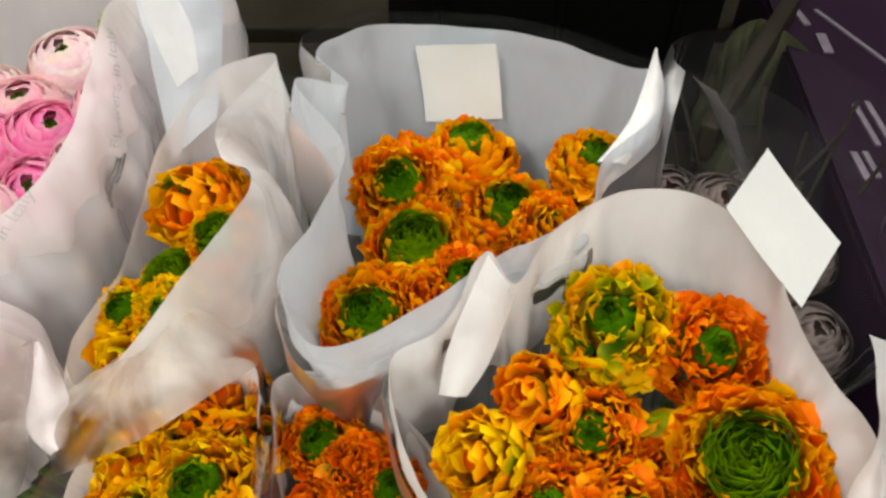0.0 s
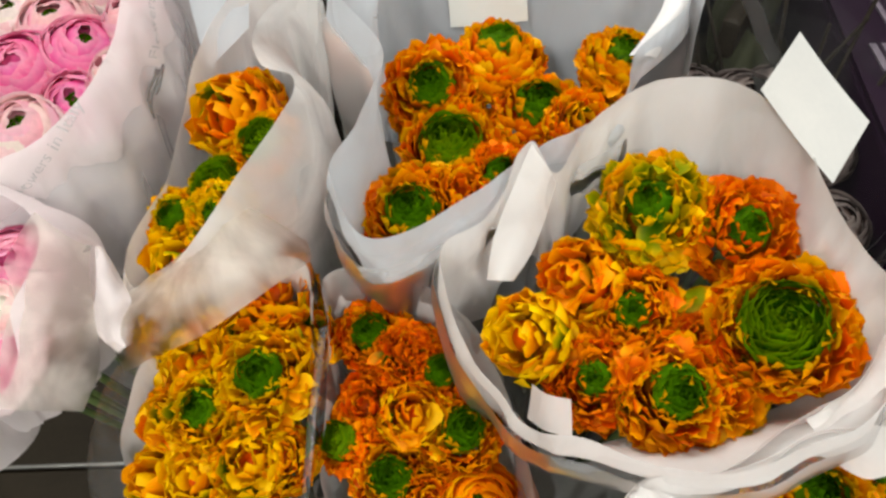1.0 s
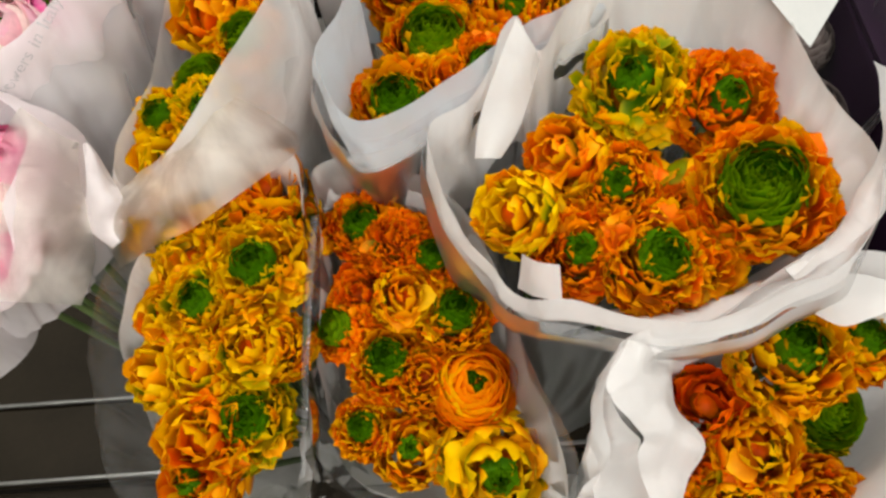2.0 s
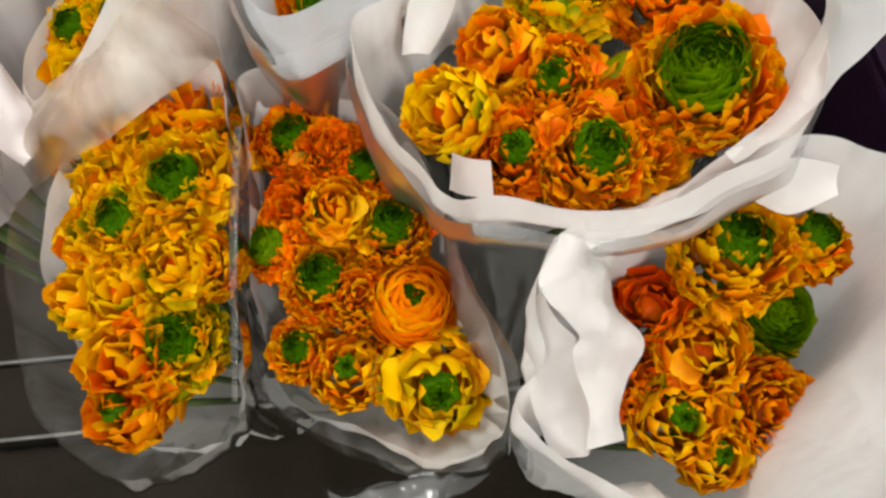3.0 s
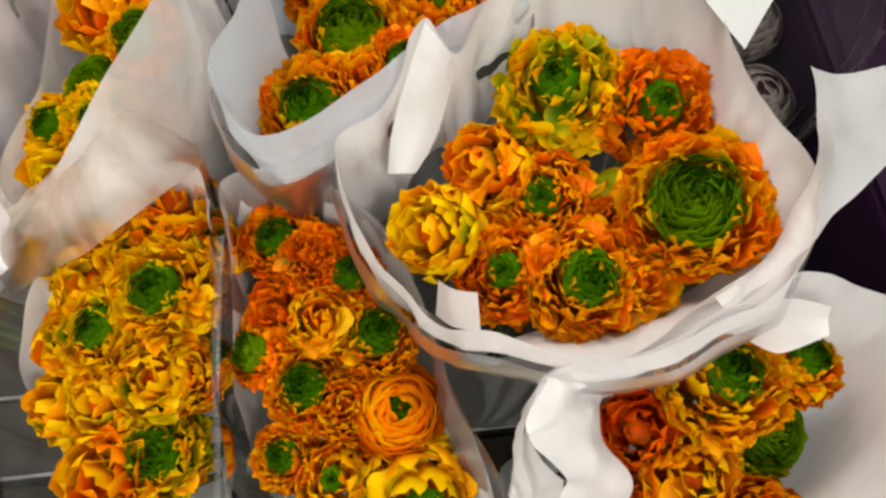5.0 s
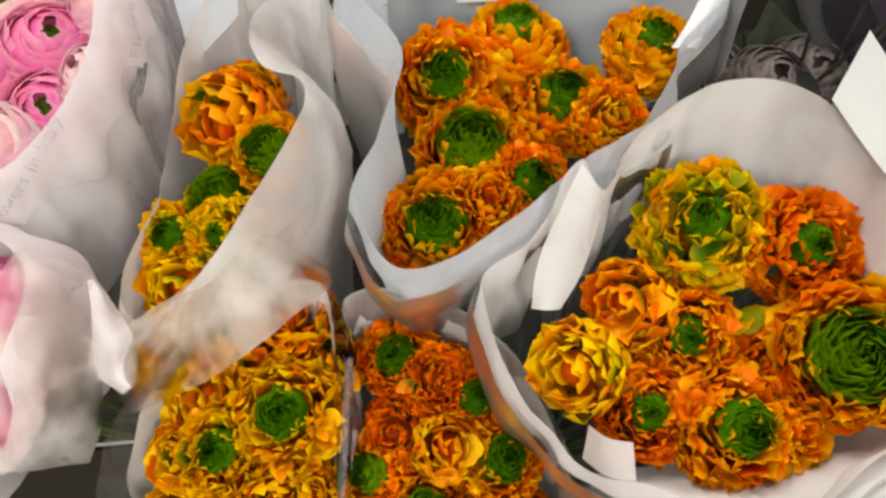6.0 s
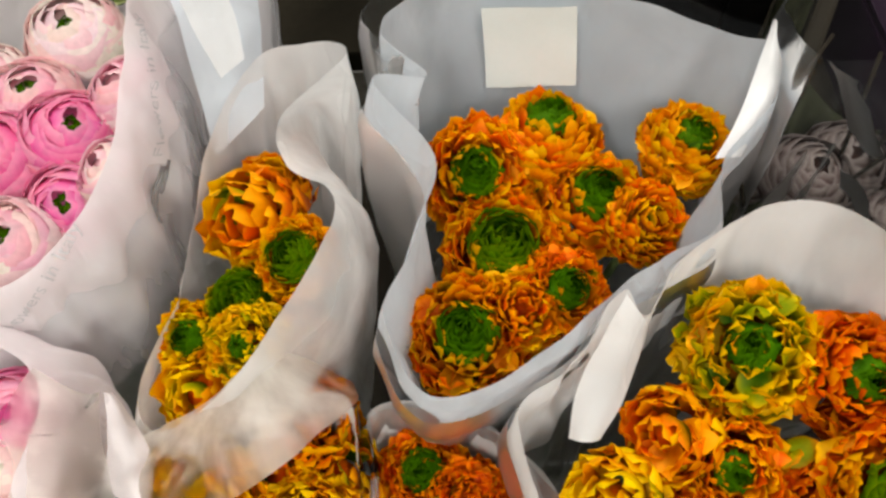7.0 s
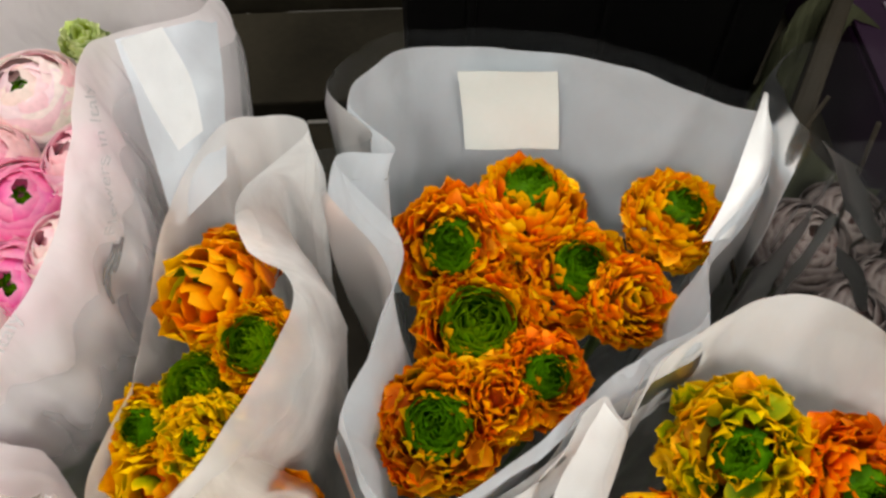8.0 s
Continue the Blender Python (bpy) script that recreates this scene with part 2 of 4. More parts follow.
def petal(sheets, tip, along, side, length, width, cup, curl, ruffle, low, body, rim, rng, nu=7, nv=7, point=0.0):
    """One petal, narrow at its foot, broad and round above, cupped across, waved and curled at the tip; its rim is of
    another tint, lightened like a lit edge, and its foot is darkened for the shade between petals.
    """
    facing = along.cross(side).normalized()
    foot, phase, turn = tip - along * length, rng.uniform(0, 6.3), rng.uniform(2.6, 5.4)
    skew = rng.uniform(-0.14, 0.14)
    rows, colours = [], []
    for j in range(nv):
        v = j / (nv - 1)
        broad = width * (0.38 + 0.62 * math.sin(math.pi * min(0.08 + 0.62 * v, 0.5))) * math.sqrt(1 - (max(0.0, v - 0.6) / (0.43 - 0.02 * point)) ** 2) * (1 - point * v)
        row, tints = [], []
        for i in range(nu):
            u = 2 * i / (nu - 1) - 1
            p = foot + along * length * v * (1 - 0.06 * u * u * v * v + skew * u * v) + side * broad * u
            p = p + facing * (cup * u * u * width + curl * v**3 * length + ruffle * width * v * v * math.sin(turn * u + phase))
            row.append(p)
            edge = max(0.0, v - 0.78) / 0.22
            edge = max(edge, (abs(u) ** 5) * v * 0.7)
            tints.append(blend(blend(low, body, min(1.0, max(0.0, (v - 0.3) / 0.45))), rim, edge))
        rows.append(row)
        colours.append(tints)
    sheets.add(rows, colours)


def frame_of(n):
    z = n.normalized()
    x = z.orthogonal().normalized()
    return x, z.cross(x), z


def dome(sheets, centre, axes, radius, flat, low, high, colour, colour_low):
    rows, colours = [], []
    for j in range(7):
        th = low + (high - low) * j / 6
        rows.append([centre + radius * (math.sin(th) * (math.cos(a) * axes[0] + math.sin(a) * axes[1]) + flat * math.cos(th) * axes[2]) for a in [2 * math.pi * k / 14 for k in range(15)]])
        colours.append(blend(colour, colour_low, j / 6))
    sheets.add(rows, colours)


def whorls(sheets, centre, axes, radius, flat, first, last, count, sizes, tall, lean, palette, rng, feet, rim, ruffle=(0.1, 0.35), open_share=0.15, green_share=0.0, near_eye=None, rough=0.07, lumps=0.16, point=0.0, shades=(0.78, 1.12), hug=(0.95, 0.66), order=1.0):
    """Petals wrapped round one another in a spiral over a dome, between two angles from its top: upright near the eye, opening like a bowl outside."""
    c0, c1 = math.cos(first), math.cos(last)
    for k in range(count):
        th = math.acos(c0 + (c1 - c0) * (k + 0.5) / count) + rng.uniform(-0.03, 0.03) * order
        share = min(1.0, max(0.0, (th - first) / max(0.2, last - first)))
        a = k * 2.39996 + rng.uniform(-0.14, 0.14) * order
        out = math.cos(a) * axes[0] + math.sin(a) * axes[1]
        across = -math.sin(a) * axes[0] + math.cos(a) * axes[1]
        n = (math.sin(th) * out + math.cos(th) * axes[2]).normalized()
        t = (math.cos(th) * out - math.sin(th) * axes[2]).normalized()
        q = th * (hug[0] + (hug[1] - hug[0]) * share) + rng.gauss(lean, 0.08 * order)
        opened = share > 0.35 and rng.random() < open_share
        if opened:
            q -= rng.uniform(0.5, 1.1)
        along = (math.cos(q) * n - math.sin(q) * t + rng.uniform(-0.13, 0.13) * order * across).normalized()
        r = rng.uniform(-0.22, 0.22) * order
        side = math.cos(r) * across + math.sin(r) * along.cross(across)
        side = (side - along * side.dot(along)).normalized()
        swell = 1 + lumps * noise.noise(n * 1.9 + Vector((centre.x, centre.y, centre.z)) * 90)
        tip = centre + radius * swell * rng.uniform(1 - rough, 1 + rough) * (math.sin(th) * out + flat * math.cos(th) * axes[2])
        shade = rng.uniform(*shades)
        body = tuple(min(0.95, c * shade) for c in rng.choice(palette))
        if near_eye and share < 0.14:
            body = blend(near_eye, body, min(1.0, max(0.0, share / 0.14 + rng.uniform(-0.3, 0.3))))
        edge = blend(body, rim, rng.uniform(0.2, 0.95))
        foot = blend(body, feet, rng.uniform(0.35, 0.85))
        if rng.random() < green_share:
            foot, body = MOSS, blend(body, GREEN, rng.uniform(0.4, 0.85))
        width = radius * (sizes[0] + (sizes[1] - sizes[0]) * share) * rng.uniform(0.75, 1.25)
        curl = rng.uniform(-0.35, -0.1) if opened else rng.uniform(-0.12, 0.16)
        petal(sheets, tip, along, side, radius * tall * rng.uniform(0.82, 1.18), width, rng.uniform(0.1, 0.55), curl, rng.uniform(*ruffle), foot, body, edge, rng, point=point)


def rosette(sheets, centre, axes, radius, flat, palette, rng, rings=11, first=0.2, last=1.75, rim=CREAM, drop=0.36, per=None, wave=1.0, shine=0.3, reach=0.55):
    """Broad petals wrapped round one another in rings, their rims showing as fine lines."""
    for k in range(rings):
        f = k / (rings - 1)
        edge = first + (last - reach - first) * f**0.9
        sheets_here = per + int(2 * f) if per else 3 + int(2.5 * f)
        colour = rng.choice(palette)
        for s in range(sheets_here):
            a0, span = s * 2 * math.pi / sheets_here + k * 1.1 + rng.uniform(-0.2, 0.2), (2 * math.pi / sheets_here) * rng.uniform(0.62, 0.75)
            hue = blend(colour, rng.choice(palette), 0.8 if per else 0.4)
            hue = tuple(min(0.9, c * rng.uniform(0.93, 1.05)) for c in hue)
            rows, colours, phase = [], [], rng.uniform(0, 6)
            for j in range(5):
                v = j / 4
                row = []
                for i in range(9):
                    u = 2 * i / 8 - 1
                    a = a0 + u * span
                    th = edge + 0.1 * u * u + wave * (0.06 * math.sin(3 * u + phase) + 0.03 * math.sin(7 * u + 2 * phase)) + reach * (1 + 0.45 * f) * v
                    r = radius * (1.04 - drop * v * (1 - 0.45 * f) + 0.05 * (1 - v) * math.sin(2.3 * u + phase) + 0.012 * rng.uniform(-1, 1) - 0.05 * u * u * (1 - v))
                    row.append(centre + r * (math.sin(th) * (math.cos(a) * axes[0] + math.sin(a) * axes[1]) + flat * math.cos(th) * axes[2]))
                rows.append(row)
                colours.append(blend(blend(hue, rim, shine), hue, min(1, 2.5 * v)) if v < 0.4 else hue)
            sheets.add(rows, colours)


def flower(bouquet, foot, spot, radius, style, green, palette, lean_x, lean_y, seed):
    """A ranunculus head whose middle lies at spot, with its green eye and its stem."""
    rng = random.Random(seed)
    n = Vector((lean_x, lean_y, math.sqrt(max(0.05, 1 - lean_x**2 - lean_y**2)))).normalized()
    axes, flat = frame_of(n), 0.8
    centre = Vector(spot) - n * radius * flat * 0.92
    colours = PALETTES[palette]
    pinkish = palette in ("rose", "blush", "cream", "dusk")
    eye_angle = max(0.16, green * 1.45) if not pinkish else 0.13
    heads = Sheets()
    # Own tints, with tips also lightened as highlights and feet darkened as crevice shade.
    tips = {"deep": AMBER, "orange": (0.95, 0.47, 0.006), "red": ORANGE, "bud": (0.66, 0.7, 0.4), "yellow": (0.95, 0.6, 0.02), "lime": GOLD}.get(palette, YELLOW)
    feet = {"yellow": (0.5, 0.18, 0.005), "lime": (0.16, 0.17, 0.006), "bud": LIME}.get(palette, CREVICE_RUST)
    tinge = {"lime": 0.13, "amber": 0.04, "yellow": 0.035, "red": 0.0}.get(palette, 0.015)
    if style == "rose":
        rosette(heads, centre, axes, radius, flat, colours, rng, 9 if pinkish else 11, max(0.16, eye_angle * 0.75), 1.75, CREAM if pinkish else YELLOW, 0.22 if pinkish else 0.4)
        dome(heads, centre, axes, radius * 0.74, flat, 0.0, 1.9, colours[0], colours[-1])
    elif style == "loose":
        whorls(heads, centre, axes, radius, flat, eye_angle * 0.8 if green > 0.06 else 0.02, 2.1, 54, (0.32, 0.5), 0.72, 0.0, colours, rng, feet, tips, (0.03, 0.16), 0.12, tinge + 0.04, None, 0.06, 0.2, order=1.3, shades=(0.82, 1.15), hug=(0.95, 0.76))
        dome(heads, centre, axes, radius * 0.38, flat, 0.0, 2.3, DEEP if palette != "bud" else colours[0], MOSS if palette != "bud" else LIME)
    else:
        frill = {"deep": 1.6, "lime": 1.9, "yellow": 1.5, "green": 0.8}.get(palette, rng.uniform(1.0, 1.4))
        whorls(heads, centre, axes, radius, flat, eye_angle * 0.92, 2.1, 180, (0.16, 0.31), 0.52, -0.1, colours, rng, feet, tips, (0.07 * frill, 0.17 * frill), 0.09 * frill, tinge, blend(LIME, colours[0], 0.4) if green > 0.22 else None, 0.04 * frill, order=frill, shades=(0.74, 1.2), hug=(0.95, 0.56))
        # Dark dome colour paints shade into the gaps between petals.
        dome(heads, centre, axes, radius * 0.5, flat, 0.0, 2.4, CREVICE_RUST, MOSS)
    name = "pink_flower" if pinkish else "flower"
    ob = hang(name, heads.mesh(name), PINK_PETAL if pinkish else PETAL, bouquet, "", True)
    if green > 0.06:
        eye = Sheets()
        r_eye = radius * (0.9 if style != "rose" else 0.84)
        rosette(eye, centre, axes, r_eye, flat, PALETTES["eye" if green < 0.35 else "wide_eye"], rng, int(5 + 13 * green) if not pinkish else 4, 0.03, eye_angle + 0.12, GREEN if green < 0.35 else LIME, 0.3, 5, min(1.0, eye_angle), 0.42, 0.15)
        dome(eye, centre, axes, r_eye * 0.76, flat, 0.0, eye_angle * 1.3, MOSS, MOSS)
        hang("green_eye", eye.mesh("green_eye"), PETAL, ob, "tight green inner petals", True)
    stem = bmesh.new()
    a, b = centre - n * radius * 0.35, Vector(foot)
    mid = a.lerp(b, 0.35) + Vector((0, 0, -0.02)) - n * 0.02
    tube(stem, [a, a.lerp(mid, 0.6), mid, mid.lerp(b, 0.5), b + Vector((rng.uniform(-0.012, 0.012), rng.uniform(-0.012, 0.012), 0))], 0.0028)
    part("stem", stem, STEM, ob, "", True)
    return ob


def leaf(bouquet, spot, way, length, width, mat):
    """A small folded leaf."""
    sheets, rng = Sheets(), random.Random(int(length * 1e5))
    d = Vector(way).normalized()
    side = d.cross(Vector((0, 0, 1))).normalized()
    petal(sheets, Vector(spot), d, side, length, width, 0.3, -0.2, 0.1, LIME, LIME, AMBER, rng, 7, 6, 0.25)
    return hang("leaf", sheets.mesh("leaf"), mat, bouquet, "yellowing green leaf", True)


# ---- wrapping ----
DECK = 0.2


def rim_points(centre, knots, count, closed=True, reach=0.0, rise=0.0):
    cx, cy = centre
    places = [(cx + (r + reach) * math.cos(math.radians(a)), cy + (r + reach) * math.sin(math.radians(a)), h + rise) for a, r, h, *_ in knots]
    return spline(places, count, closed)


def wrap(name, bouquet, centre, knots, mat, label="", belly=0.012, creases=0.004, reach=0.0, rise=0.0, back=0.07, tuck=0.0, seed=0, under=(0, -1), count=168, levels=34, closed=True, depth=None):
    """A sheet rolled into a cone: from its foot on the deck up to a wavy rim, given as angle, reach and height round the bouquet, and where it matters how far the sheet swells below it."""
    rim = rim_points(centre, knots, count, closed, reach, rise)
    foot = Vector((centre[0], centre[1] + back, DECK + 0.006))
    swell = [v.x for v in spline([(k[3] if len(k) > 3 else belly, 0, 0) for k in knots], count, closed)]
    rows = []
    for j in range(levels):
        f = (j / (levels - 1)) ** 2.2
        row = []
        for i, p in enumerate(rim):
            drop = (p.z - foot.z) * f if depth is None else depth * f
            share = drop / (p.z - foot.z)
            way = Vector((p.x - centre[0], p.y - centre[1], 0)).normalized()
            shrink = Vector((p.x - centre[0], p.y - centre[1], 0)).lerp(way * 0.028, share)
            q = Vector((centre[0], centre[1] + back * share**1.7, p.z - drop)) + shrink
            a = i / count * 2 * math.pi
            ring = Vector((math.cos(a), math.sin(a), 0))
            fold = noise.noise(ring * 3.1 + Vector((seed * 3.7, 0, drop * 6))) + 0.55 * noise.noise(ring * 7.5 + Vector((0, seed * 5.1, drop * 10)))
            fine = noise.noise(q * 45 + Vector((seed, 0, 0))) + 1.6 * (0.35 - abs(noise.noise(q * 19 + Vector((0, seed * 1.3, 0)))))
            fold += 1.3 * (0.3 - abs(noise.noise(ring * 4.3 + Vector((0, seed * 2.3, drop * 4)))))
            bulge = swell[i] * (1 - math.exp(-drop / 0.025)) * math.exp(-drop / 0.22)
            bulge -= tuck * max(0.0, way.x * under[0] + way.y * under[1]) * (1 - math.exp(-max(0.0, drop - 0.014) / 0.04)) * (1 - share)
            q += way * (bulge + 1.5 * creases * fold * min(1, 0.12 + drop / 0.045) * (1 - share) + 0.0018 * fine)
            row.append(q)
        rows.append(row)
    return hang(name, grid_mesh(name, rows, closed), mat, bouquet, label, True)


def sheet(name, bouquet, left, right, mat, label="", bulge=0.006, creases=0.0015, across=14, along=22, seed=0):
    """A loose flap between two edges, bowed and creased."""
    a, b = spline(left, along, False), spline(right, along, False)
    rows = []
    for i, (p, q) in enumerate(zip(a, b)):
        way = (a[min(i + 1, along - 1)] - a[max(i - 1, 0)]).cross(q - p)
        way = way.normalized() if way.length > 1e-9 else Vector((0, 0, 1))
        row = []
        for k in range(across):
            f = k / (across - 1)
            s = p.lerp(q, f)
            row.append(s + way * (bulge * math.sin(math.pi * f) + creases * (noise.noise(s * 60 + Vector((seed, 0, 0))) + 2.5 * (0.3 - abs(noise.noise(s * 24 + Vector((0, seed, 0))))))))
        rows.append(row)
    return hang(name, grid_mesh(name, rows), mat, bouquet, label, True)


def bouquet_of(label, centre, flowers, seed, back=0.07):
    """The bouquet's Empty on the deck, with all its flowers."""
    ob = tagged(empty("bouquet", centre[0], centre[1] + back, DECK), label, "bouquet", "wrapped bouquets on display")
    low = (centre[0], centre[1] + back, DECK + 0.03)
    for k, (x, y, z, radius, style, green, palette, nx, ny) in enumerate(flowers):
        flower(ob, low, (x, y, z), radius, style, green, palette, nx, ny, seed * 100 + k)
    return ob


def lettering(paper, words, start, end, size):
    """Printed words that follow the paper's surface."""
    curve = bpy.data.curves.new("words", "FONT")
    curve.body, curve.size = words, 1.0
    holder = new("words", curve)
    me = bpy.data.meshes.new_from_object(holder)
    bpy.data.objects.remove(holder)
    xs = [v.co.x for v in me.vertices]
    a, b = Vector(start), Vector(end)
    way, scale = (b - a).normalized(), (b - a).length / (max(xs) - min(xs))
    tree = BVHTree.FromPolygons([v.co for v in paper.data.vertices], [tuple(p.vertices) for p in paper.data.polygons])
    for v in me.vertices:
        base = a + way * (v.co.x - min(xs)) * scale
        n = tree.find_nearest(base)[1]
        out = Vector((n.x, n.y, n.z)) if n.x > 0 else -n
        place = base + out.cross(way).normalized() * v.co.y * size
        near, normal, _, _ = tree.find_nearest(place)
        v.co = near + (normal if normal.x > 0 else -normal) * 0.0009
    return hang("printed_text", me, INK, paper, "grey printed lettering")


def stroke_marks(paper, start, end):
    """Three short dull strokes that follow the paper's surface."""
    tree = BVHTree.FromPolygons([v.co for v in paper.data.vertices], [tuple(p.vertices) for p in paper.data.polygons])
    a, b = Vector(start), Vector(end)
    for k, (f0, f1, dy) in enumerate(((0.0, 0.8, -0.004), (0.08, 1.0, 0.0), (0.02, 0.62, 0.004))):
        points = []
        for j in range(7):
            f = f0 + (f1 - f0) * j / 6
            near, n, _, _ = tree.find_nearest(a.lerp(b, f) + Vector((0, dy * (1 - 0.6 * f), 0.0008 * math.sin(5 * f + k))))
            points.append(near + (n if n.x > 0 else -n) * 0.0008)
        part("grey_stroke", tube(bmesh.new(), points, 0.0009, 5), STROKE, paper, "thin dull grey stroke on the paper", True)


# ---- room ----
def room():
    for name, place, size, mat in (
        ("floor", (0, 0.5, -0.05), (7, 7, 0.1), FLOOR),
        ("wall_north", (0, 4.05, 1.35), (7.2, 0.1, 2.7), WALL),
        ("wall_south", (0, -3.05, 1.35), (7.2, 0.1, 2.7), WALL),
        ("wall_east", (3.55, 0.5, 1.35), (0.1, 7, 2.7), WALL),
        ("wall_west", (-3.55, 0.5, 1.35), (0.1, 7, 2.7), WALL),
        ("ceiling", (0, 0.5, CEILING + 0.05), (7.2, 7.2, 0.1), WALL),
    ):
        tagged(part(name, block(bmesh.new(), place, size), mat), kind="structure")
    for lx, ly, lw in LAMPS:
        lamp = tagged(empty("ceiling_light", lx, ly, CEILING), "white rectangular light panel on the ceiling", "ceiling light", "ceiling lights")
        part("frame", block(bmesh.new(), (lx, ly, CEILING - 0.025), (0.4, 1.24, 0.05), None, 0.004), CARD, lamp)
        part("diffuser", block(bmesh.new(), (lx, ly, CEILING - 0.054), (0.34, 1.18, 0.008)), LAMP, lamp)


def display_stand():
    """Dark stepped metal stand: each step a board with a worn bright front edge."""
    stand = tagged(empty("display_stand", 0, 0.3, 0), "dark metal flower stand with worn steel edges", "stand")
    for k, (y0, y1, z) in enumerate(((-0.25, 0.325, DECK - 0.03), (0.329, 0.435, DECK - 0.005), (0.439, 1.0, DECK))):
        part("board", block(bmesh.new(), (-0.1, (y0 + y1) / 2, z - 0.012), (1.5, y1 - y0, 0.024), None, 0.003), DARK_METAL, stand)
        if k:
            edge = part("edge_rail", block(bmesh.new(), (-0.1, y0 - 0.001, z + 0.001), (1.5, 0.005, 0.005), None, 0.0015), BRIGHT_EDGE, stand, "worn bright steel edge")
    for x in (-0.8, 0.6):
        for y in (-0.2, 0.95):
            part("leg", block(bmesh.new(), (x, y, 0.07), (0.04, 0.04, 0.14), None, 0.003), DARK_METAL, stand)


def slat_table():
    table = tagged(empty("slatted_table", -0.05, 0.8, 0), "weathered brown wooden slatted table behind the bouquets", "table")
    for k, (y0, y1) in enumerate(((0.49, 0.56), (0.584, 0.70), (0.728, 0.83), (0.855, 0.96), (0.985, 1.09))):
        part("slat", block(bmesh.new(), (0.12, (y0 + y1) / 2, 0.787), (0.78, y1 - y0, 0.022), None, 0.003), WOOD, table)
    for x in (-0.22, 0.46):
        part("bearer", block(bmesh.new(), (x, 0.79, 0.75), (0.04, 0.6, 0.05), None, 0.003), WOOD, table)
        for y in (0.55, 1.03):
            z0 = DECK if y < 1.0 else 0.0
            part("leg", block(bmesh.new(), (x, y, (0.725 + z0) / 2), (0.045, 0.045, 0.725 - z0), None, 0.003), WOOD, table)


def crate():
    thing = tagged(empty("crate", 0.09, 0.66, 0.798), "tall black plastic crate on the slatted table", "crate")
    x0, x1, y0, y1, z0, z1, t = -0.042, 0.215, 0.545, 0.78, 0.799, 1.12, 0.006
    part("base", block(bmesh.new(), ((x0 + x1) / 2, (y0 + y1) / 2, z0 + 0.004), (x1 - x0 - 0.014, y1 - y0 - 0.014, 0.008)), BLACK, thing)
    for place, size in (
        (((x0 + x1) / 2, y0 + t / 2, (z0 + z1) / 2), (x1 - x0, t, z1 - z0)),
        (((x0 + x1) / 2, y1 - t / 2, (z0 + z1) / 2), (x1 - x0, t, z1 - z0)),
        ((x0 + t / 2, (y0 + y1) / 2, (z0 + z1) / 2), (t, y1 - y0 - 2 * t - 0.001, z1 - z0)),
        ((x1 - t / 2, (y0 + y1) / 2, (z0 + z1) / 2), (t, y1 - y0 - 2 * t - 0.001, z1 - z0)),
    ):
        part("side_wall", block(bmesh.new(), place, size, None, 0.002), BLACK, thing)
    for x in (0.0, 0.09, 0.18):
        part("rib", block(bmesh.new(), (x, y0 - 0.003, (z0 + z1) / 2), (0.006, 0.006, z1 - z0 - 0.02), None, 0.002), BLACK, thing)
    arm = block(bmesh.new(), (0.245, 0.53, 0.875), (0.014, 0.24, 0.03), Matrix.Rotation(radians(-32), 4, "Z"), 0.004)
    part("handle_bar", arm, DARK_METAL, thing)


def carton():
    """Purple printed carton beside the bouquets; its lettering and mark are kept as plain bars."""
    turn = Matrix.Translation((0.235, 0.125, DECK)) @ Matrix.Rotation(radians(-6.5), 4, "Z")
    box = tagged(new("carton"), "dark purple printed carton with pale markings", "carton")
    box.location = turn.translation
    top, w, d = 0.866 - DECK, 0.34, 0.62

    def put(name, place, size, mat, label="", angle=0.0, bevel=0.0):
        bm = block(bmesh.new(), (0, 0, 0), size, None, bevel)
        bmesh.ops.transform(bm, matrix=turn @ Matrix.Translation(place) @ Matrix.Rotation(radians(angle), 4, "Z"), verts=bm.verts)
        return part(name, bm, mat, box, label)

    put("body", (w / 2, d / 2, top / 2 - 0.002), (w, d, top - 0.004), PURPLE, "", 0, 0.003)
    put("lid_flap", (w / 4, d / 2, top + 0.0005), (w / 2 - 0.002, d - 0.002, 0.004), PURPLE, "", 0, 0.0008)
    put("lid_flap", (3 * w / 4, d / 2, top + 0.0005), (w / 2 - 0.002, d - 0.002, 0.004), PURPLE, "", 0, 0.0008)
    z = top + 0.0035
    for k in range(8):
        put("printed_bar", (0.012, 0.058 - 0.0068 * k, z), (0.01, 0.0024, 0.0016), PRINT)
    put("printed_mark", (0.014, 0.074, z), (0.016, 0.0035, 0.0016), PRINT, "", 30)
    put("printed_mark", (0.019, 0.079, z), (0.01, 0.006, 0.0016), PRINT, "", 65, 0.0007)
    put("printed_mark", (0.012, 0.083, z), (0.009, 0.005, 0.0016), PRINT, "", -20, 0.0007)
    for x, y, a, l, b in ((0.035, 0.34, 4, 0.05, 0.004), (0.045, 0.345, 4, 0.05, 0.004), (0.018, 0.29, 4, 0.03, 0.005), (0.026, 0.292, 4, 0.028, 0.004), (0.032, 0.455, 0, 0.03, 0.008), (0.07, 0.44, 24, 0.16, 0.004), (0.03, 0.245, 35, 0.016, 0.004), (0.038, 0.25, -35, 0.02, 0.004), (0.022, 0.5, 10, 0.03, 0.006)):
        put("printed_bar", (x, y, z), (b, l, 0.0016), PRINT, "", a)


room()
display_stand()
slat_table()
crate()
carton()

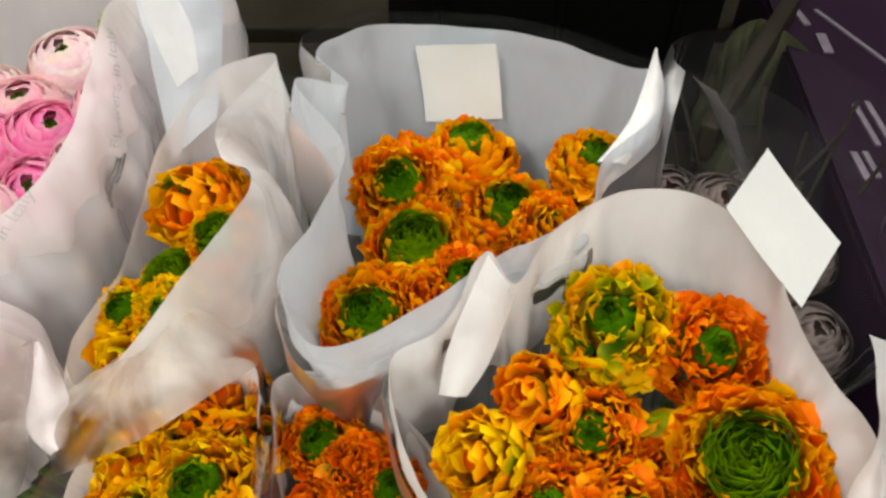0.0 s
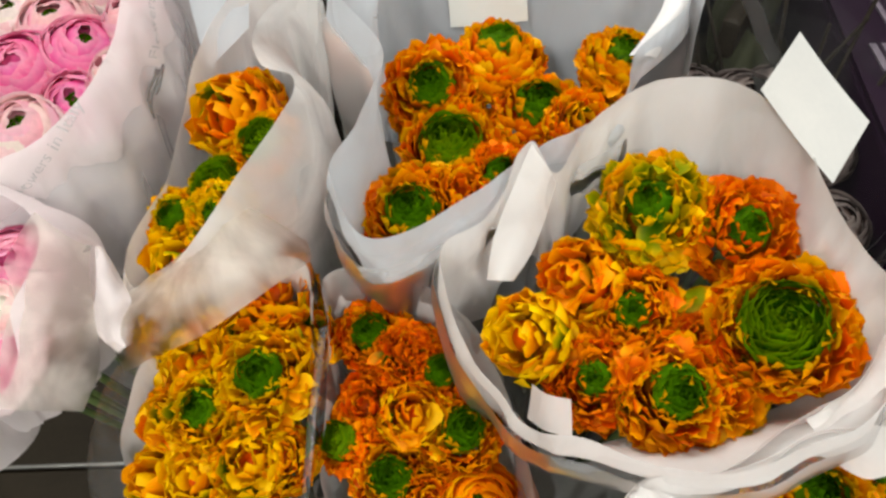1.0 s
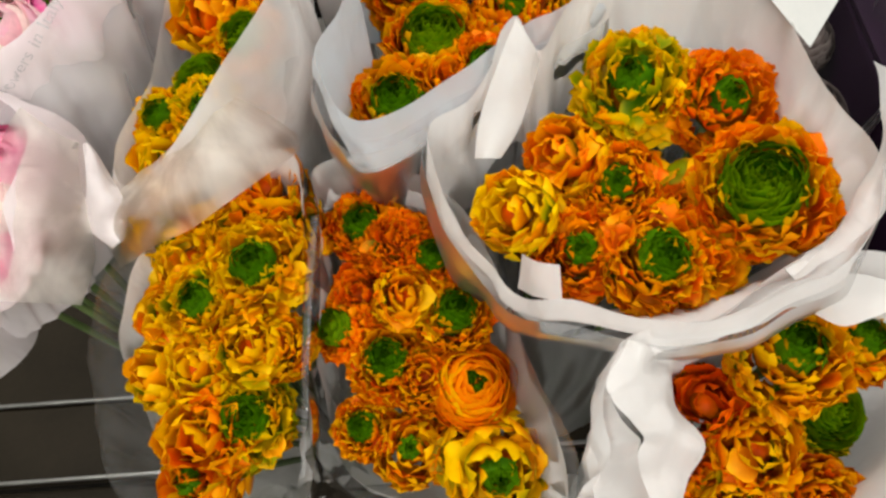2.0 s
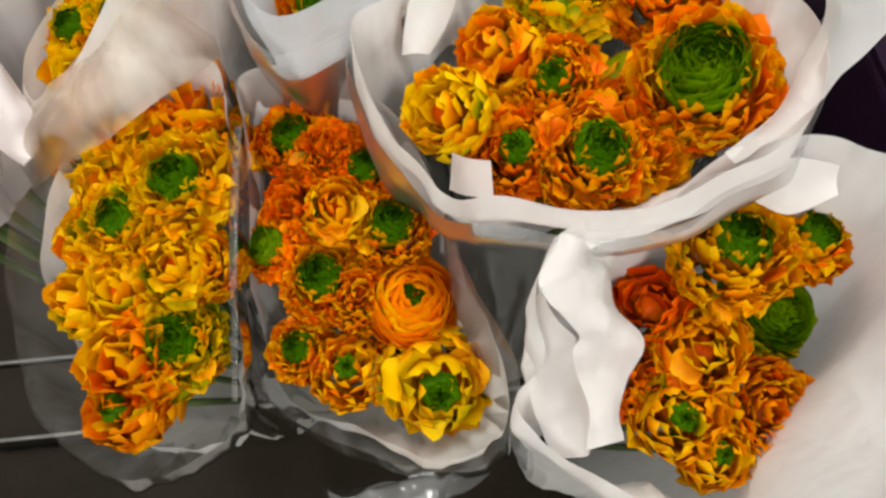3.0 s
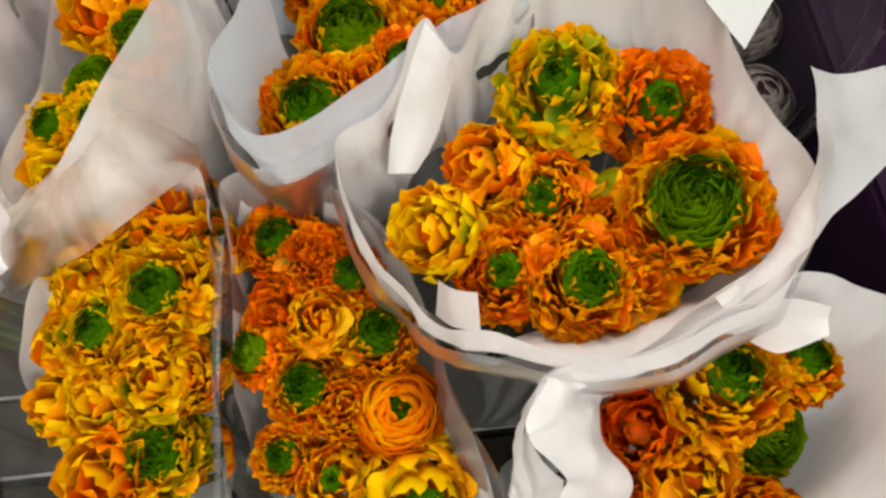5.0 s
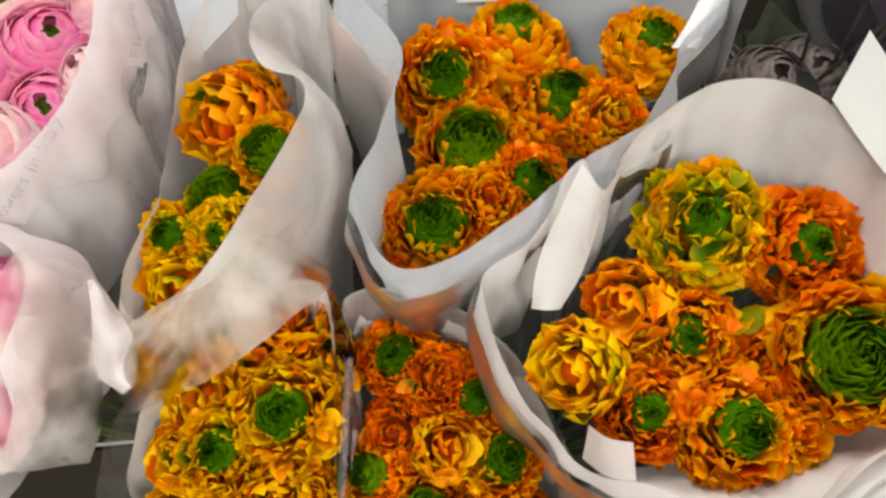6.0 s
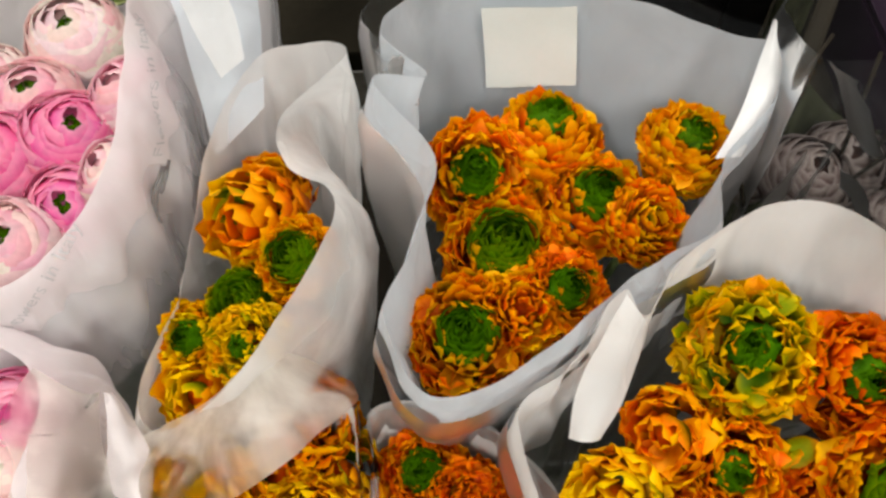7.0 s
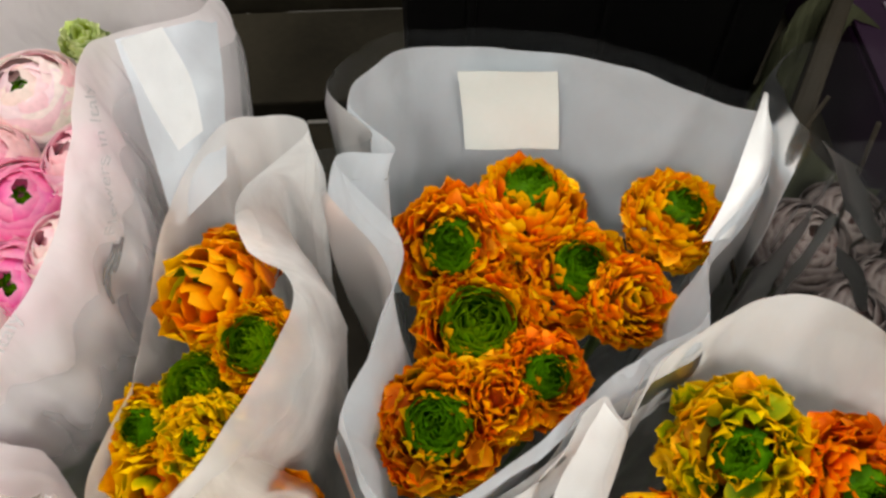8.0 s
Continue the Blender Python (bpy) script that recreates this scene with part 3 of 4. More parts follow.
# ---- bouquets ----
CENTRE = (0.085, 0.19)
FLOWERS = [
    (0.123, 0.158, 0.926, 0.034, "ruffle", 0.42, "orange", -0.3, -0.35),
    (0.077, 0.229, 0.93, 0.032, "ruffle", 0.16, "lime", -0.3, -0.35),
    (0.123, 0.21, 0.928, 0.029, "ruffle", 0.16, "deep", -0.1, -0.5),
    (0.066, 0.184, 0.9, 0.026, "ruffle", 0.16, "orange", -0.2, -0.5),
    (0.046, 0.157, 0.884, 0.026, "ruffle", 0.14, "deep", -0.2, -0.45),
    (0.08, 0.14, 0.899, 0.03, "ruffle", 0.24, "orange", -0.1, -0.45),
    (0.034, 0.2, 0.908, 0.021, "loose", 0.0, "orange", -0.6, -0.3),
    (0.008, 0.174, 0.897, 0.023, "loose", 0.05, "yellow", -0.5, -0.4),
    (0.104, 0.172, 0.89, 0.022, "ruffle", 0.0, "deep", -0.1, -0.4),
    (0.108, 0.14, 0.892, 0.022, "ruffle", 0.0, "amber", 0.2, -0.5),
]
ob = bouquet_of("orange ranunculus bouquet in a flared white tissue cone", CENTRE, FLOWERS, 1, 0.17)
leaf(ob, (0.1, 0.19, 0.893), (0.5, -0.5, 0.35), 0.02, 0.009, PETAL)
leaf(ob, (0.108, 0.196, 0.895), (0.8, 0.1, 0.3), 0.018, 0.008, PETAL)
RIM = [(77, 0.095, 0.958), (97, 0.085, 0.959), (116, 0.080, 0.945), (133, 0.074, 0.932), (140, 0.085, 0.953), (156, 0.093, 0.92), (169, 0.111, 0.914), (-169, 0.099, 0.892), (-146, 0.087, 0.873), (-130, 0.085, 0.888), (-94, 0.090, 0.905), (-63, 0.094, 0.922), (-40, 0.097, 0.925), (-22, 0.091, 0.935), (-6, 0.071, 0.945), (13, 0.065, 0.952), (39, 0.077, 0.957), (59, 0.087, 0.962)]
paper = wrap("tissue_wrap", ob, CENTRE, RIM, TISSUE, "white tissue cone with a wavy rim", 0.006, 0.004, back=0.17, tuck=0.06, seed=1, depth=0.085)
wrap("film_wrap", ob, CENTRE, RIM, MILKY_FILM, "milky film cone greying the shaded lower wrap", 0.006, 0.004, 0.004, -0.014, 0.17, 0.06, seed=1)
sheet("folded_flap", paper, [(0.02, 0.244, 0.953), (0.003, 0.222, 0.915), (-0.002, 0.205, 0.899)], [(0.034, 0.239, 0.93), (0.022, 0.216, 0.91), (0.011, 0.203, 0.9)], VEIL, "", 0.004, seed=3)
sheet("rim_fold", paper, [(0.013, 0.142, 0.874), (0.015, 0.151, 0.889)], [(0.031, 0.126, 0.886), (0.031, 0.14, 0.894)], THIN_TISSUE, "", -0.003, seed=4)
sheet("outer_flap", paper, [(0.122, 0.111, 0.917), (0.133, 0.117, 0.924), (0.155, 0.142, 0.938), (0.167, 0.164, 0.95), (0.172, 0.194, 0.958)], [(0.124, 0.111, 0.914), (0.147, 0.121, 0.917), (0.186, 0.149, 0.93), (0.207, 0.168, 0.942), (0.206, 0.195, 0.954)], THIN_TISSUE, "", 0.006, 0.002, 16, 36, seed=5)
sheet("paper_card", paper, [(0.125, 0.252, 0.974), (0.15, 0.283, 0.983)], [(0.155, 0.216, 0.948), (0.18, 0.247, 0.957)], DIMMED_CARD, "square white card tucked into the rim", 0.001, 0.0002, seed=6)

CENTRE = (0.02, 0.325)
FLOWERS = [
    (-0.028, 0.355, 0.906, 0.034, "ruffle", 0.24, "orange", -0.1, -0.55),
    (0.017, 0.390, 0.916, 0.032, "ruffle", 0.26, "orange", 0.0, 0.1),
    (0.040, 0.343, 0.900, 0.032, "ruffle", 0.3, "orange", 0.05, -0.3),
    (-0.017, 0.316, 0.897, 0.034, "ruffle", 0.4, "orange", -0.05, -0.3),
    (-0.041, 0.266, 0.891, 0.033, "ruffle", 0.3, "orange", -0.1, -0.3),
    (0.094, 0.364, 0.921, 0.028, "ruffle", 0.2, "amber", 0.1, -0.2),
    (0.065, 0.318, 0.905, 0.024, "ruffle", 0.0, "orange", 0.2, -0.4),
    (-0.012, 0.276, 0.893, 0.026, "ruffle", 0.0, "orange", 0.0, -0.4),
    (0.014, 0.285, 0.895, 0.024, "ruffle", 0.3, "deep", 0.1, -0.4),
]
ob = bouquet_of("orange ranunculus bouquet with green eyes in white tissue", CENTRE, FLOWERS, 2, 0.1)
RIM = [(26, 0.114, 0.966), (41, 0.117, 0.953), (74, 0.112, 0.957), (112, 0.138, 0.953), (126, 0.138, 0.955), (141, 0.122, 0.962), (148, 0.086, 0.96), (164, 0.104, 0.974), (-178, 0.072, 0.95), (-155, 0.095, 0.936), (-144, 0.123, 0.929), (-127, 0.13, 0.915), (-110, 0.1, 0.928), (-83, 0.064, 0.936), (-60, 0.06, 0.936), (-38, 0.068, 0.944), (-9, 0.063, 0.948), (15, 0.102, 0.955)]
paper = wrap("tissue_wrap", ob, CENTRE, RIM, BLUE_VEIL, "white tissue cone with a tall back", 0.01, 0.004, back=0.1, tuck=0.02, seed=11, depth=0.12)
wrap("film_wrap", ob, CENTRE, RIM, MILKY_FILM, "milky film cone greying the shaded lower wrap", 0.01, 0.004, 0.005, -0.02, 0.1, 0.02, seed=11)
wrap("film_wrap", ob, CENTRE, RIM[:8], SMOKE_FILM, "clear outer film", 0.01, 0.003, 0.012, 0.003, 0.1, 0.02, seed=11, closed=False)
sheet("rim_point", paper, [(0.1185, 0.382, 0.977), (0.106, 0.356, 0.95), (0.083, 0.322, 0.944)], [(0.1195, 0.381, 0.976), (0.124, 0.362, 0.952), (0.1, 0.33, 0.935)], TISSUE, "", 0.003, 0.001, seed=14)
sheet("label", paper, [(-0.018, 0.446, 0.941), (0.033, 0.43, 0.952)], [(-0.012, 0.443, 0.883), (0.04, 0.426, 0.898)], CARD, "blank white square label", 0.002, 0.0004, seed=13)

CENTRE = (-0.145, 0.31)
FLOWERS = [
    (-0.154, 0.328, 0.913, 0.028, "loose", 0.0, "orange", -0.3, -0.45),
    (-0.125, 0.3, 0.914, 0.022, "ruffle", 0.45, "amber", -0.2, -0.4),
    (-0.154, 0.289, 0.892, 0.021, "ruffle", 0.7, "green", -0.2, -0.4),
    (-0.149, 0.262, 0.896, 0.022, "ruffle", 0.1, "lime", -0.2, -0.45),
    (-0.182, 0.28, 0.875, 0.02, "ruffle", 0.3, "yellow", -0.2, -0.45),
    (-0.139, 0.356, 0.905, 0.022, "loose", 0.0, "orange", 0.0, -0.3),
    (-0.178, 0.252, 0.868, 0.026, "loose", 0.0, "yellow", -0.2, -0.45),
    (-0.15, 0.262, 0.865, 0.022, "loose", 0.0, "amber", 0.0, -0.4),
    (-0.128, 0.276, 0.885, 0.02, "loose", 0.0, "orange", 0.1, -0.4),
    (-0.126, 0.28, 0.884, 0.018, "loose", 0.0, "orange", 0.0, -0.3),
    (-0.135, 0.258, 0.868, 0.019, "loose", 0.0, "amber", 0.0, -0.4),
]
ob = bouquet_of("orange and yellow ranunculus bouquet half hidden in white tissue", CENTRE, FLOWERS, 3)
RIM = [(-6, 0.046, 0.945, 0.02), (50, 0.033, 0.935, 0.05), (70, 0.053, 0.945, 0.055), (47, 0.079, 0.978, 0.01), (68, 0.087, 0.965), (88, 0.094, 0.945), (112, 0.059, 0.924), (180, 0.037, 0.886), (-137, 0.076, 0.872), (-127, 0.087, 0.857), (-107, 0.078, 0.882, 0.012), (-75, 0.060, 0.925, 0.014)]
paper = wrap("tissue_wrap", ob, CENTRE, RIM, PEACH_VEIL, "thin white tissue cone rolled at the rim", 0.012, 0.004, seed=21)

CENTRE = (-0.03, 0.135)
FLOWERS = [
    (-0.066, 0.214, 0.846, 0.023, "ruffle", 0.3, "deep", -0.1, -0.35),
    (-0.043, 0.196, 0.85, 0.021, "ruffle", 0.0, "deep", 0.0, -0.35),
    (-0.026, 0.187, 0.846, 0.019, "ruffle", 0.3, "deep", 0.1, -0.35),
    (-0.015, 0.159, 0.834, 0.024, "ruffle", 0.32, "orange", 0.1, -0.3),
    (-0.056, 0.141, 0.817, 0.026, "ruffle", 0.28, "orange", -0.1, -0.3),
    (-0.007, 0.125, 0.812, 0.026, "rose", 0.18, "orange", 0.15, -0.3),
    (0.001, 0.077, 0.796, 0.031, "loose", 0.15, "yellow", 0.0, -0.62),
    (-0.072, 0.115, 0.789, 0.020, "ruffle", 0.26, "orange", -0.15, -0.3),
    (-0.045, 0.1, 0.79, 0.022, "loose", 0.1, "amber", 0.0, -0.3),
    (-0.07, 0.18, 0.826, 0.021, "ruffle", 0.0, "deep", -0.2, -0.3),
    (-0.042, 0.163, 0.846, 0.019, "loose", 0.0, "amber", 0.0, -0.3),
]
ob = bouquet_of("deep orange ranunculus bouquet in clear film", CENTRE, FLOWERS, 4, 0.2)
more = [(-0.086, 0.165, 0.815, 0.020, "ruffle", 0.4, "deep", -0.5, -0.2), (-0.035, 0.13, 0.815, 0.021, "ruffle", 0.0, "orange", 0.0, -0.3), (-0.02, 0.1, 0.785, 0.020, "ruffle", 0.0, "orange", 0.0, -0.3)]
for k, (x, y, z, r, s, g, p, nx, ny) in enumerate(more):
    flower(ob, (-0.03, 0.335, DECK + 0.03), (x, y, z), r, s, g, p, nx, ny, 450 + k)
RIM = [(-16, 0.050, 0.842), (56, 0.054, 0.868), (96, 0.092, 0.872), (120, 0.116, 0.868), (129, 0.089, 0.858), (167, 0.069, 0.82), (-151, 0.073, 0.78), (-106, 0.072, 0.775), (-72, 0.098, 0.787), (-55, 0.104, 0.797), (-40, 0.088, 0.818)]
wrap("film_wrap", ob, CENTRE, RIM, FILM, "clear glossy film", 0.006, 0.006, back=0.2, tuck=0.05, seed=31)
sheet("film_tail", ob, [(-0.066, 0.05, 0.74), (-0.035, 0.047, 0.752), (0.012, 0.05, 0.765)], [(-0.045, 0.03, 0.715), (-0.02, 0.034, 0.725), (0.0, 0.045, 0.74)], FILM, "crumpled clear film end", 0.006, 0.004, seed=33)
sheet("film_tail", ob, [(-0.059, 0.04, 0.77), (-0.038, 0.046, 0.768), (-0.013, 0.048, 0.766), (0.015, 0.048, 0.765)], [(-0.056, 0.035, 0.745), (-0.033, 0.032, 0.742), (-0.01, 0.033, 0.745), (0.023, 0.042, 0.755)], FILM, "crumpled clear film end", 0.01, 0.009, 26, 40, seed=35)
sheet("film_seam", ob, [(-0.086, 0.206, 0.862), (-0.094, 0.15, 0.83), (-0.102, 0.09, 0.782)], [(-0.09, 0.205, 0.862), (-0.098, 0.15, 0.829), (-0.105, 0.09, 0.781)], FILM, "shiny film seam", 0.003, 0.002, 8, 40, seed=34)
RIM = [(-16, 0.052, 0.825), (59, 0.058, 0.86), (96, 0.096, 0.868), (119, 0.120, 0.862), (130, 0.090, 0.84), (167, 0.067, 0.79), (-156, 0.060, 0.735), (-102, 0.058, 0.76), (-73, 0.091, 0.783), (-55, 0.099, 0.793), (-41, 0.084, 0.806)]
wrap("tissue_wrap", ob, CENTRE, RIM, VEIL, "thin white tissue inside the film", 0.0, 0.003, back=0.2, tuck=0.05, seed=32)

CENTRE = (-0.15, 0.15)
FLOWERS = [
    (-0.122, 0.182, 0.858, 0.030, "ruffle", 0.24, "yellow", 0.0, -0.35),
    (-0.156, 0.172, 0.842, 0.026, "ruffle", 0.24, "yellow", -0.15, -0.35),
    (-0.127, 0.146, 0.834, 0.021, "loose", 0.0, "yellow", 0.0, -0.3),
    (-0.132, 0.116, 0.808, 0.028, "ruffle", 0.3, "lime", 0.1, -0.35),
    (-0.159, 0.141, 0.824, 0.021, "loose", 0.05, "yellow", -0.1, -0.3),
    (-0.192, 0.15, 0.806, 0.024, "loose", 0.0, "yellow", -0.5, -0.2),
    (-0.157, 0.104, 0.81, 0.027, "loose", 0.0, "orange", -0.1, -0.4),
    (-0.165, 0.09, 0.79, 0.023, "loose", 0.15, "orange", -0.3, -0.4),
    (-0.145, 0.16, 0.83, 0.023, "ruffle", 0.0, "yellow", 0.0, -0.3),
    (-0.11, 0.15, 0.828, 0.021, "ruffle", 0.0, "amber", 0.2, -0.3),
]
ob = bouquet_of("yellow-orange ranunculus bouquet in clear film", CENTRE, FLOWERS, 5, 0.2)
more = [(-0.152, 0.236, 0.858, 0.026, "loose", 0.0, "amber", 0.0, -0.3), (-0.182, 0.225, 0.842, 0.024, "loose", 0.0, "yellow", -0.2, -0.3), (-0.118, 0.237, 0.862, 0.025, "loose", 0.0, "orange", 0.1, -0.3), (-0.135, 0.215, 0.85, 0.027, "loose", 0.0, "amber", 0.0, -0.3), (-0.107, 0.212, 0.85, 0.024, "loose", 0.0, "amber", 0.0, -0.3), (-0.168, 0.203, 0.838, 0.025, "loose", 0.0, "yellow", -0.2, -0.3), (-0.185, 0.18, 0.82, 0.02, "loose", 0.0, "amber", -0.2, -0.3)]
for k, (x, y, z, r, s, g, p, nx, ny) in enumerate(more):
    flower(ob, (-0.15, 0.35, DECK + 0.03), (x, y, z), r, s, g, p, nx, ny, 550 + k)
sheet("tissue_fold", ob, [(-0.205, 0.236, 0.855), (-0.165, 0.238, 0.885), (-0.13, 0.25, 0.91), (-0.096, 0.243, 0.888)], [(-0.2, 0.194, 0.842), (-0.165, 0.196, 0.86), (-0.128, 0.21, 0.876), (-0.094, 0.236, 0.88)], SHEER, "sheer tissue laid over the back flowers", -0.006, 0.003, 16, 30, seed=43)
RIM = [(0, 0.052, 0.828), (50, 0.085, 0.856), (62, 0.108, 0.868), (83, 0.086, 0.866), (118, 0.074, 0.85), (155, 0.072, 0.825), (-167, 0.074, 0.78), (-133, 0.081, 0.765), (-103, 0.086, 0.755), (-76, 0.082, 0.758), (-50, 0.078, 0.778)]
wrap("film_wrap", ob, CENTRE, RIM, FILM, "clear glossy film", 0.006, 0.006, back=0.2, tuck=0.05, seed=41)
RIM = [(0, 0.050, 0.81), (51, 0.084, 0.85), (63, 0.105, 0.872), (84, 0.091, 0.866), (117, 0.078, 0.84), (155, 0.070, 0.79), (-170, 0.056, 0.725), (-135, 0.057, 0.71), (-100, 0.056, 0.715), (-69, 0.070, 0.74), (-50, 0.078, 0.765)]
wrap("tissue_wrap", ob, CENTRE, RIM, VEIL, "thin white tissue inside the film", 0.0, 0.003, back=0.2, tuck=0.05, seed=42)

CENTRE = (0.125, 0.075)
FLOWERS = [
    (0.137, 0.1, 0.88, 0.030, "ruffle", 0.24, "amber", 0.0, -0.2),
    (0.184, 0.113, 0.858, 0.022, "ruffle", 0.3, "orange", 0.1, -0.2),
    (0.1, 0.09, 0.845, 0.021, "loose", 0.0, "red", -0.2, -0.3),
    (0.169, 0.088, 0.832, 0.022, "ruffle", 0.95, "green", 0.2, -0.3),
    (0.12, 0.066, 0.842, 0.023, "loose", 0.05, "amber", -0.1, -0.35),
    (0.155, 0.046, 0.812, 0.027, "ruffle", 0.0, "orange", 0.0, -0.4),
    (0.107, 0.042, 0.825, 0.022, "loose", 0.08, "amber", -0.1, -0.4),
    (0.127, 0.03, 0.805, 0.019, "loose", 0.1, "amber", 0.0, -0.4),
    (0.13, 0.08, 0.83, 0.023, "ruffle", 0.0, "amber", 0.0, -0.3),
    (0.1, 0.065, 0.82, 0.023, "ruffle", 0.0, "deep", 0.0, -0.3),
]
ob = bouquet_of("orange ranunculus bouquet in loosely folded white tissue", CENTRE, FLOWERS, 6, 0.18)
RIM = [(8, 0.084, 0.9), (39, 0.075, 0.904), (60, 0.061, 0.907), (82, 0.051, 0.907), (140, 0.045, 0.896), (155, 0.072, 0.886), (174, 0.082, 0.884), (-170, 0.082, 0.86), (-165, 0.096, 0.84), (-147, 0.091, 0.838), (-122, 0.086, 0.84), (-105, 0.096, 0.842), (-92, 0.109, 0.85), (-78, 0.102, 0.868)]
paper = wrap("tissue_wrap", ob, CENTRE, RIM, TISSUE, "folded white tissue", 0.006, 0.003, back=0.18, tuck=0.045, seed=51)
sheet("side_panel", paper, [(0.054, 0.101, 0.887), (0.044, 0.086, 0.882), (0.045, 0.077, 0.878), (0.058, 0.067, 0.866), (0.056, 0.059, 0.862), (0.06, 0.042, 0.85), (0.057, 0.025, 0.843)], [(0.053, 0.101, 0.886), (0.043, 0.089, 0.872), (0.041, 0.082, 0.858), (0.04, 0.071, 0.845), (0.04, 0.06, 0.836), (0.041, 0.047, 0.828), (0.048, 0.031, 0.82)], VEIL, "thin tissue side with flowers showing through", 0.003, 0.003, 14, 50, seed=55)
sheet("folded_cuff", paper, [(0.052, 0.1, 0.888), (0.063, 0.102, 0.895), (0.089, 0.102, 0.9), (0.113, 0.109, 0.905), (0.137, 0.115, 0.907), (0.155, 0.116, 0.907), (0.171, 0.112, 0.905)], [(0.059, 0.097, 0.88), (0.063, 0.095, 0.884), (0.09, 0.098, 0.89), (0.116, 0.103, 0.893), (0.133, 0.108, 0.893), (0.152, 0.102, 0.888), (0.171, 0.105, 0.895)], VEIL, "", 0.003, 0.002, 14, 70, seed=52)
sheet("folded_cuff", paper, [(0.054, 0.101, 0.889), (0.044, 0.085, 0.884), (0.045, 0.077, 0.88), (0.058, 0.066, 0.868), (0.055, 0.059, 0.864), (0.059, 0.042, 0.852), (0.056, 0.025, 0.846)], [(0.067, 0.095, 0.886), (0.081, 0.105, 0.868), (0.078, 0.085, 0.862), (0.086, 0.066, 0.858), (0.079, 0.05, 0.852), (0.072, 0.038, 0.85), (0.072, 0.027, 0.848)], CREASED, "crumpled white cuff", 0.004, 0.005, 20, 70, seed=53)

CENTRE = (-0.285, 0.38)
FLOWERS = [
    (-0.242, 0.388, 0.922, 0.03, "rose", 0.1, "rose", 0.3, -0.2),
    (-0.222, 0.41, 0.93, 0.024, "rose", 0.0, "blush", -0.3, -0.2),
    (-0.221, 0.354, 0.926, 0.022, "rose", 0.0, "blush", -0.4, -0.2),
    (-0.285, 0.372, 0.918, 0.03, "rose", 0.0, "rose", 0.0, -0.4),
    (-0.273, 0.418, 0.922, 0.029, "rose", 0.14, "blush", 0.1, -0.2),
    (-0.24, 0.34, 0.912, 0.025, "rose", 0.08, "rose", 0.1, -0.5),
    (-0.265, 0.318, 0.915, 0.029, "rose", 0.18, "blush", 0.1, -0.3),
    (-0.258, 0.462, 0.93, 0.031, "rose", 0.12, "cream", 0.0, -0.3),
    (-0.305, 0.43, 0.92, 0.03, "rose", 0.1, "cream", 0.0, -0.3),
    (-0.265, 0.35, 0.895, 0.009, "loose", 0.6, "green", 0.0, -0.3),
    (-0.231, 0.498, 0.936, 0.013, "loose", 0.0, "bud", 0.1, -0.4),
]
ob = bouquet_of("pink and cream ranunculus bouquet in printed white tissue", CENTRE, FLOWERS, 7, 0.12)
RIM = [(21, 0.096, 0.985), (-5, 0.085, 0.966), (-29, 0.091, 0.947), (-53, 0.098, 0.932), (-72, 0.099, 0.92), (-103, 0.111, 0.91), (-145, 0.104, 0.92), (158, 0.108, 0.94), (105, 0.135, 0.965), (70, 0.160, 0.985), (44, 0.173, 0.97), (34, 0.162, 0.968), (27, 0.112, 0.984)]
paper = wrap("tissue_wrap", ob, CENTRE, RIM, PINK_GLOW_VEIL, "printed white tissue", 0.022, 0.004, back=0.12, seed=61, depth=0.13)
# Film added under the shortened tissue to darken the cone's shaded lower part.
wrap("film_wrap", ob, CENTRE, RIM, MILKY_FILM, "milky film cone greying the shaded lower wrap", 0.022, 0.004, 0.004, -0.02, 0.12, seed=61)
lettering(paper, "Flowers in Italy", (-0.1903, 0.3567, 0.9278), (-0.1932, 0.4072, 0.9744), 0.0085)
lettering(paper, "Flowers in Italy", (-0.254, 0.267, 0.896), (-0.2167, 0.3087, 0.9327), 0.0085)
stroke_marks(paper, (-0.1872, 0.354, 0.922), (-0.1885, 0.334, 0.9))
sheet("back_panel", paper, [(-0.183, 0.43, 0.982), (-0.175, 0.4, 0.94), (-0.17, 0.38, 0.9)], [(-0.147, 0.478, 0.958), (-0.141, 0.43, 0.94), (-0.141, 0.395, 0.92)], BLUE_VEIL, "", 0.004, seed=62)
sheet("tape", paper, [(-0.179, 0.424, 0.986), (-0.17, 0.408, 0.964), (-0.158, 0.39, 0.946)], [(-0.16, 0.43, 0.988), (-0.149, 0.414, 0.97), (-0.145, 0.396, 0.953)], THIN_TISSUE, "wide strip of white tape", 0.001, 0.0006, seed=63)

CENTRE = (-0.29, 0.19)
FLOWERS = [
    (-0.252, 0.236, 0.89, 0.023, "rose", 0.0, "rose", 0.2, -0.4),
    (-0.256, 0.21, 0.882, 0.021, "rose", 0.08, "cream", 0.1, -0.4),
    (-0.258, 0.192, 0.87, 0.022, "rose", 0.12, "rose", 0.1, -0.4),
    (-0.3, 0.2, 0.88, 0.026, "rose", 0.0, "blush", 0.0, -0.3),
    (-0.262, 0.205, 0.858, 0.018, "rose", 0.0, "blush", 0.0, -0.3),
]
ob = bouquet_of("pink ranunculus bouquet covered by white tissue", CENTRE, FLOWERS, 8, 0.22)
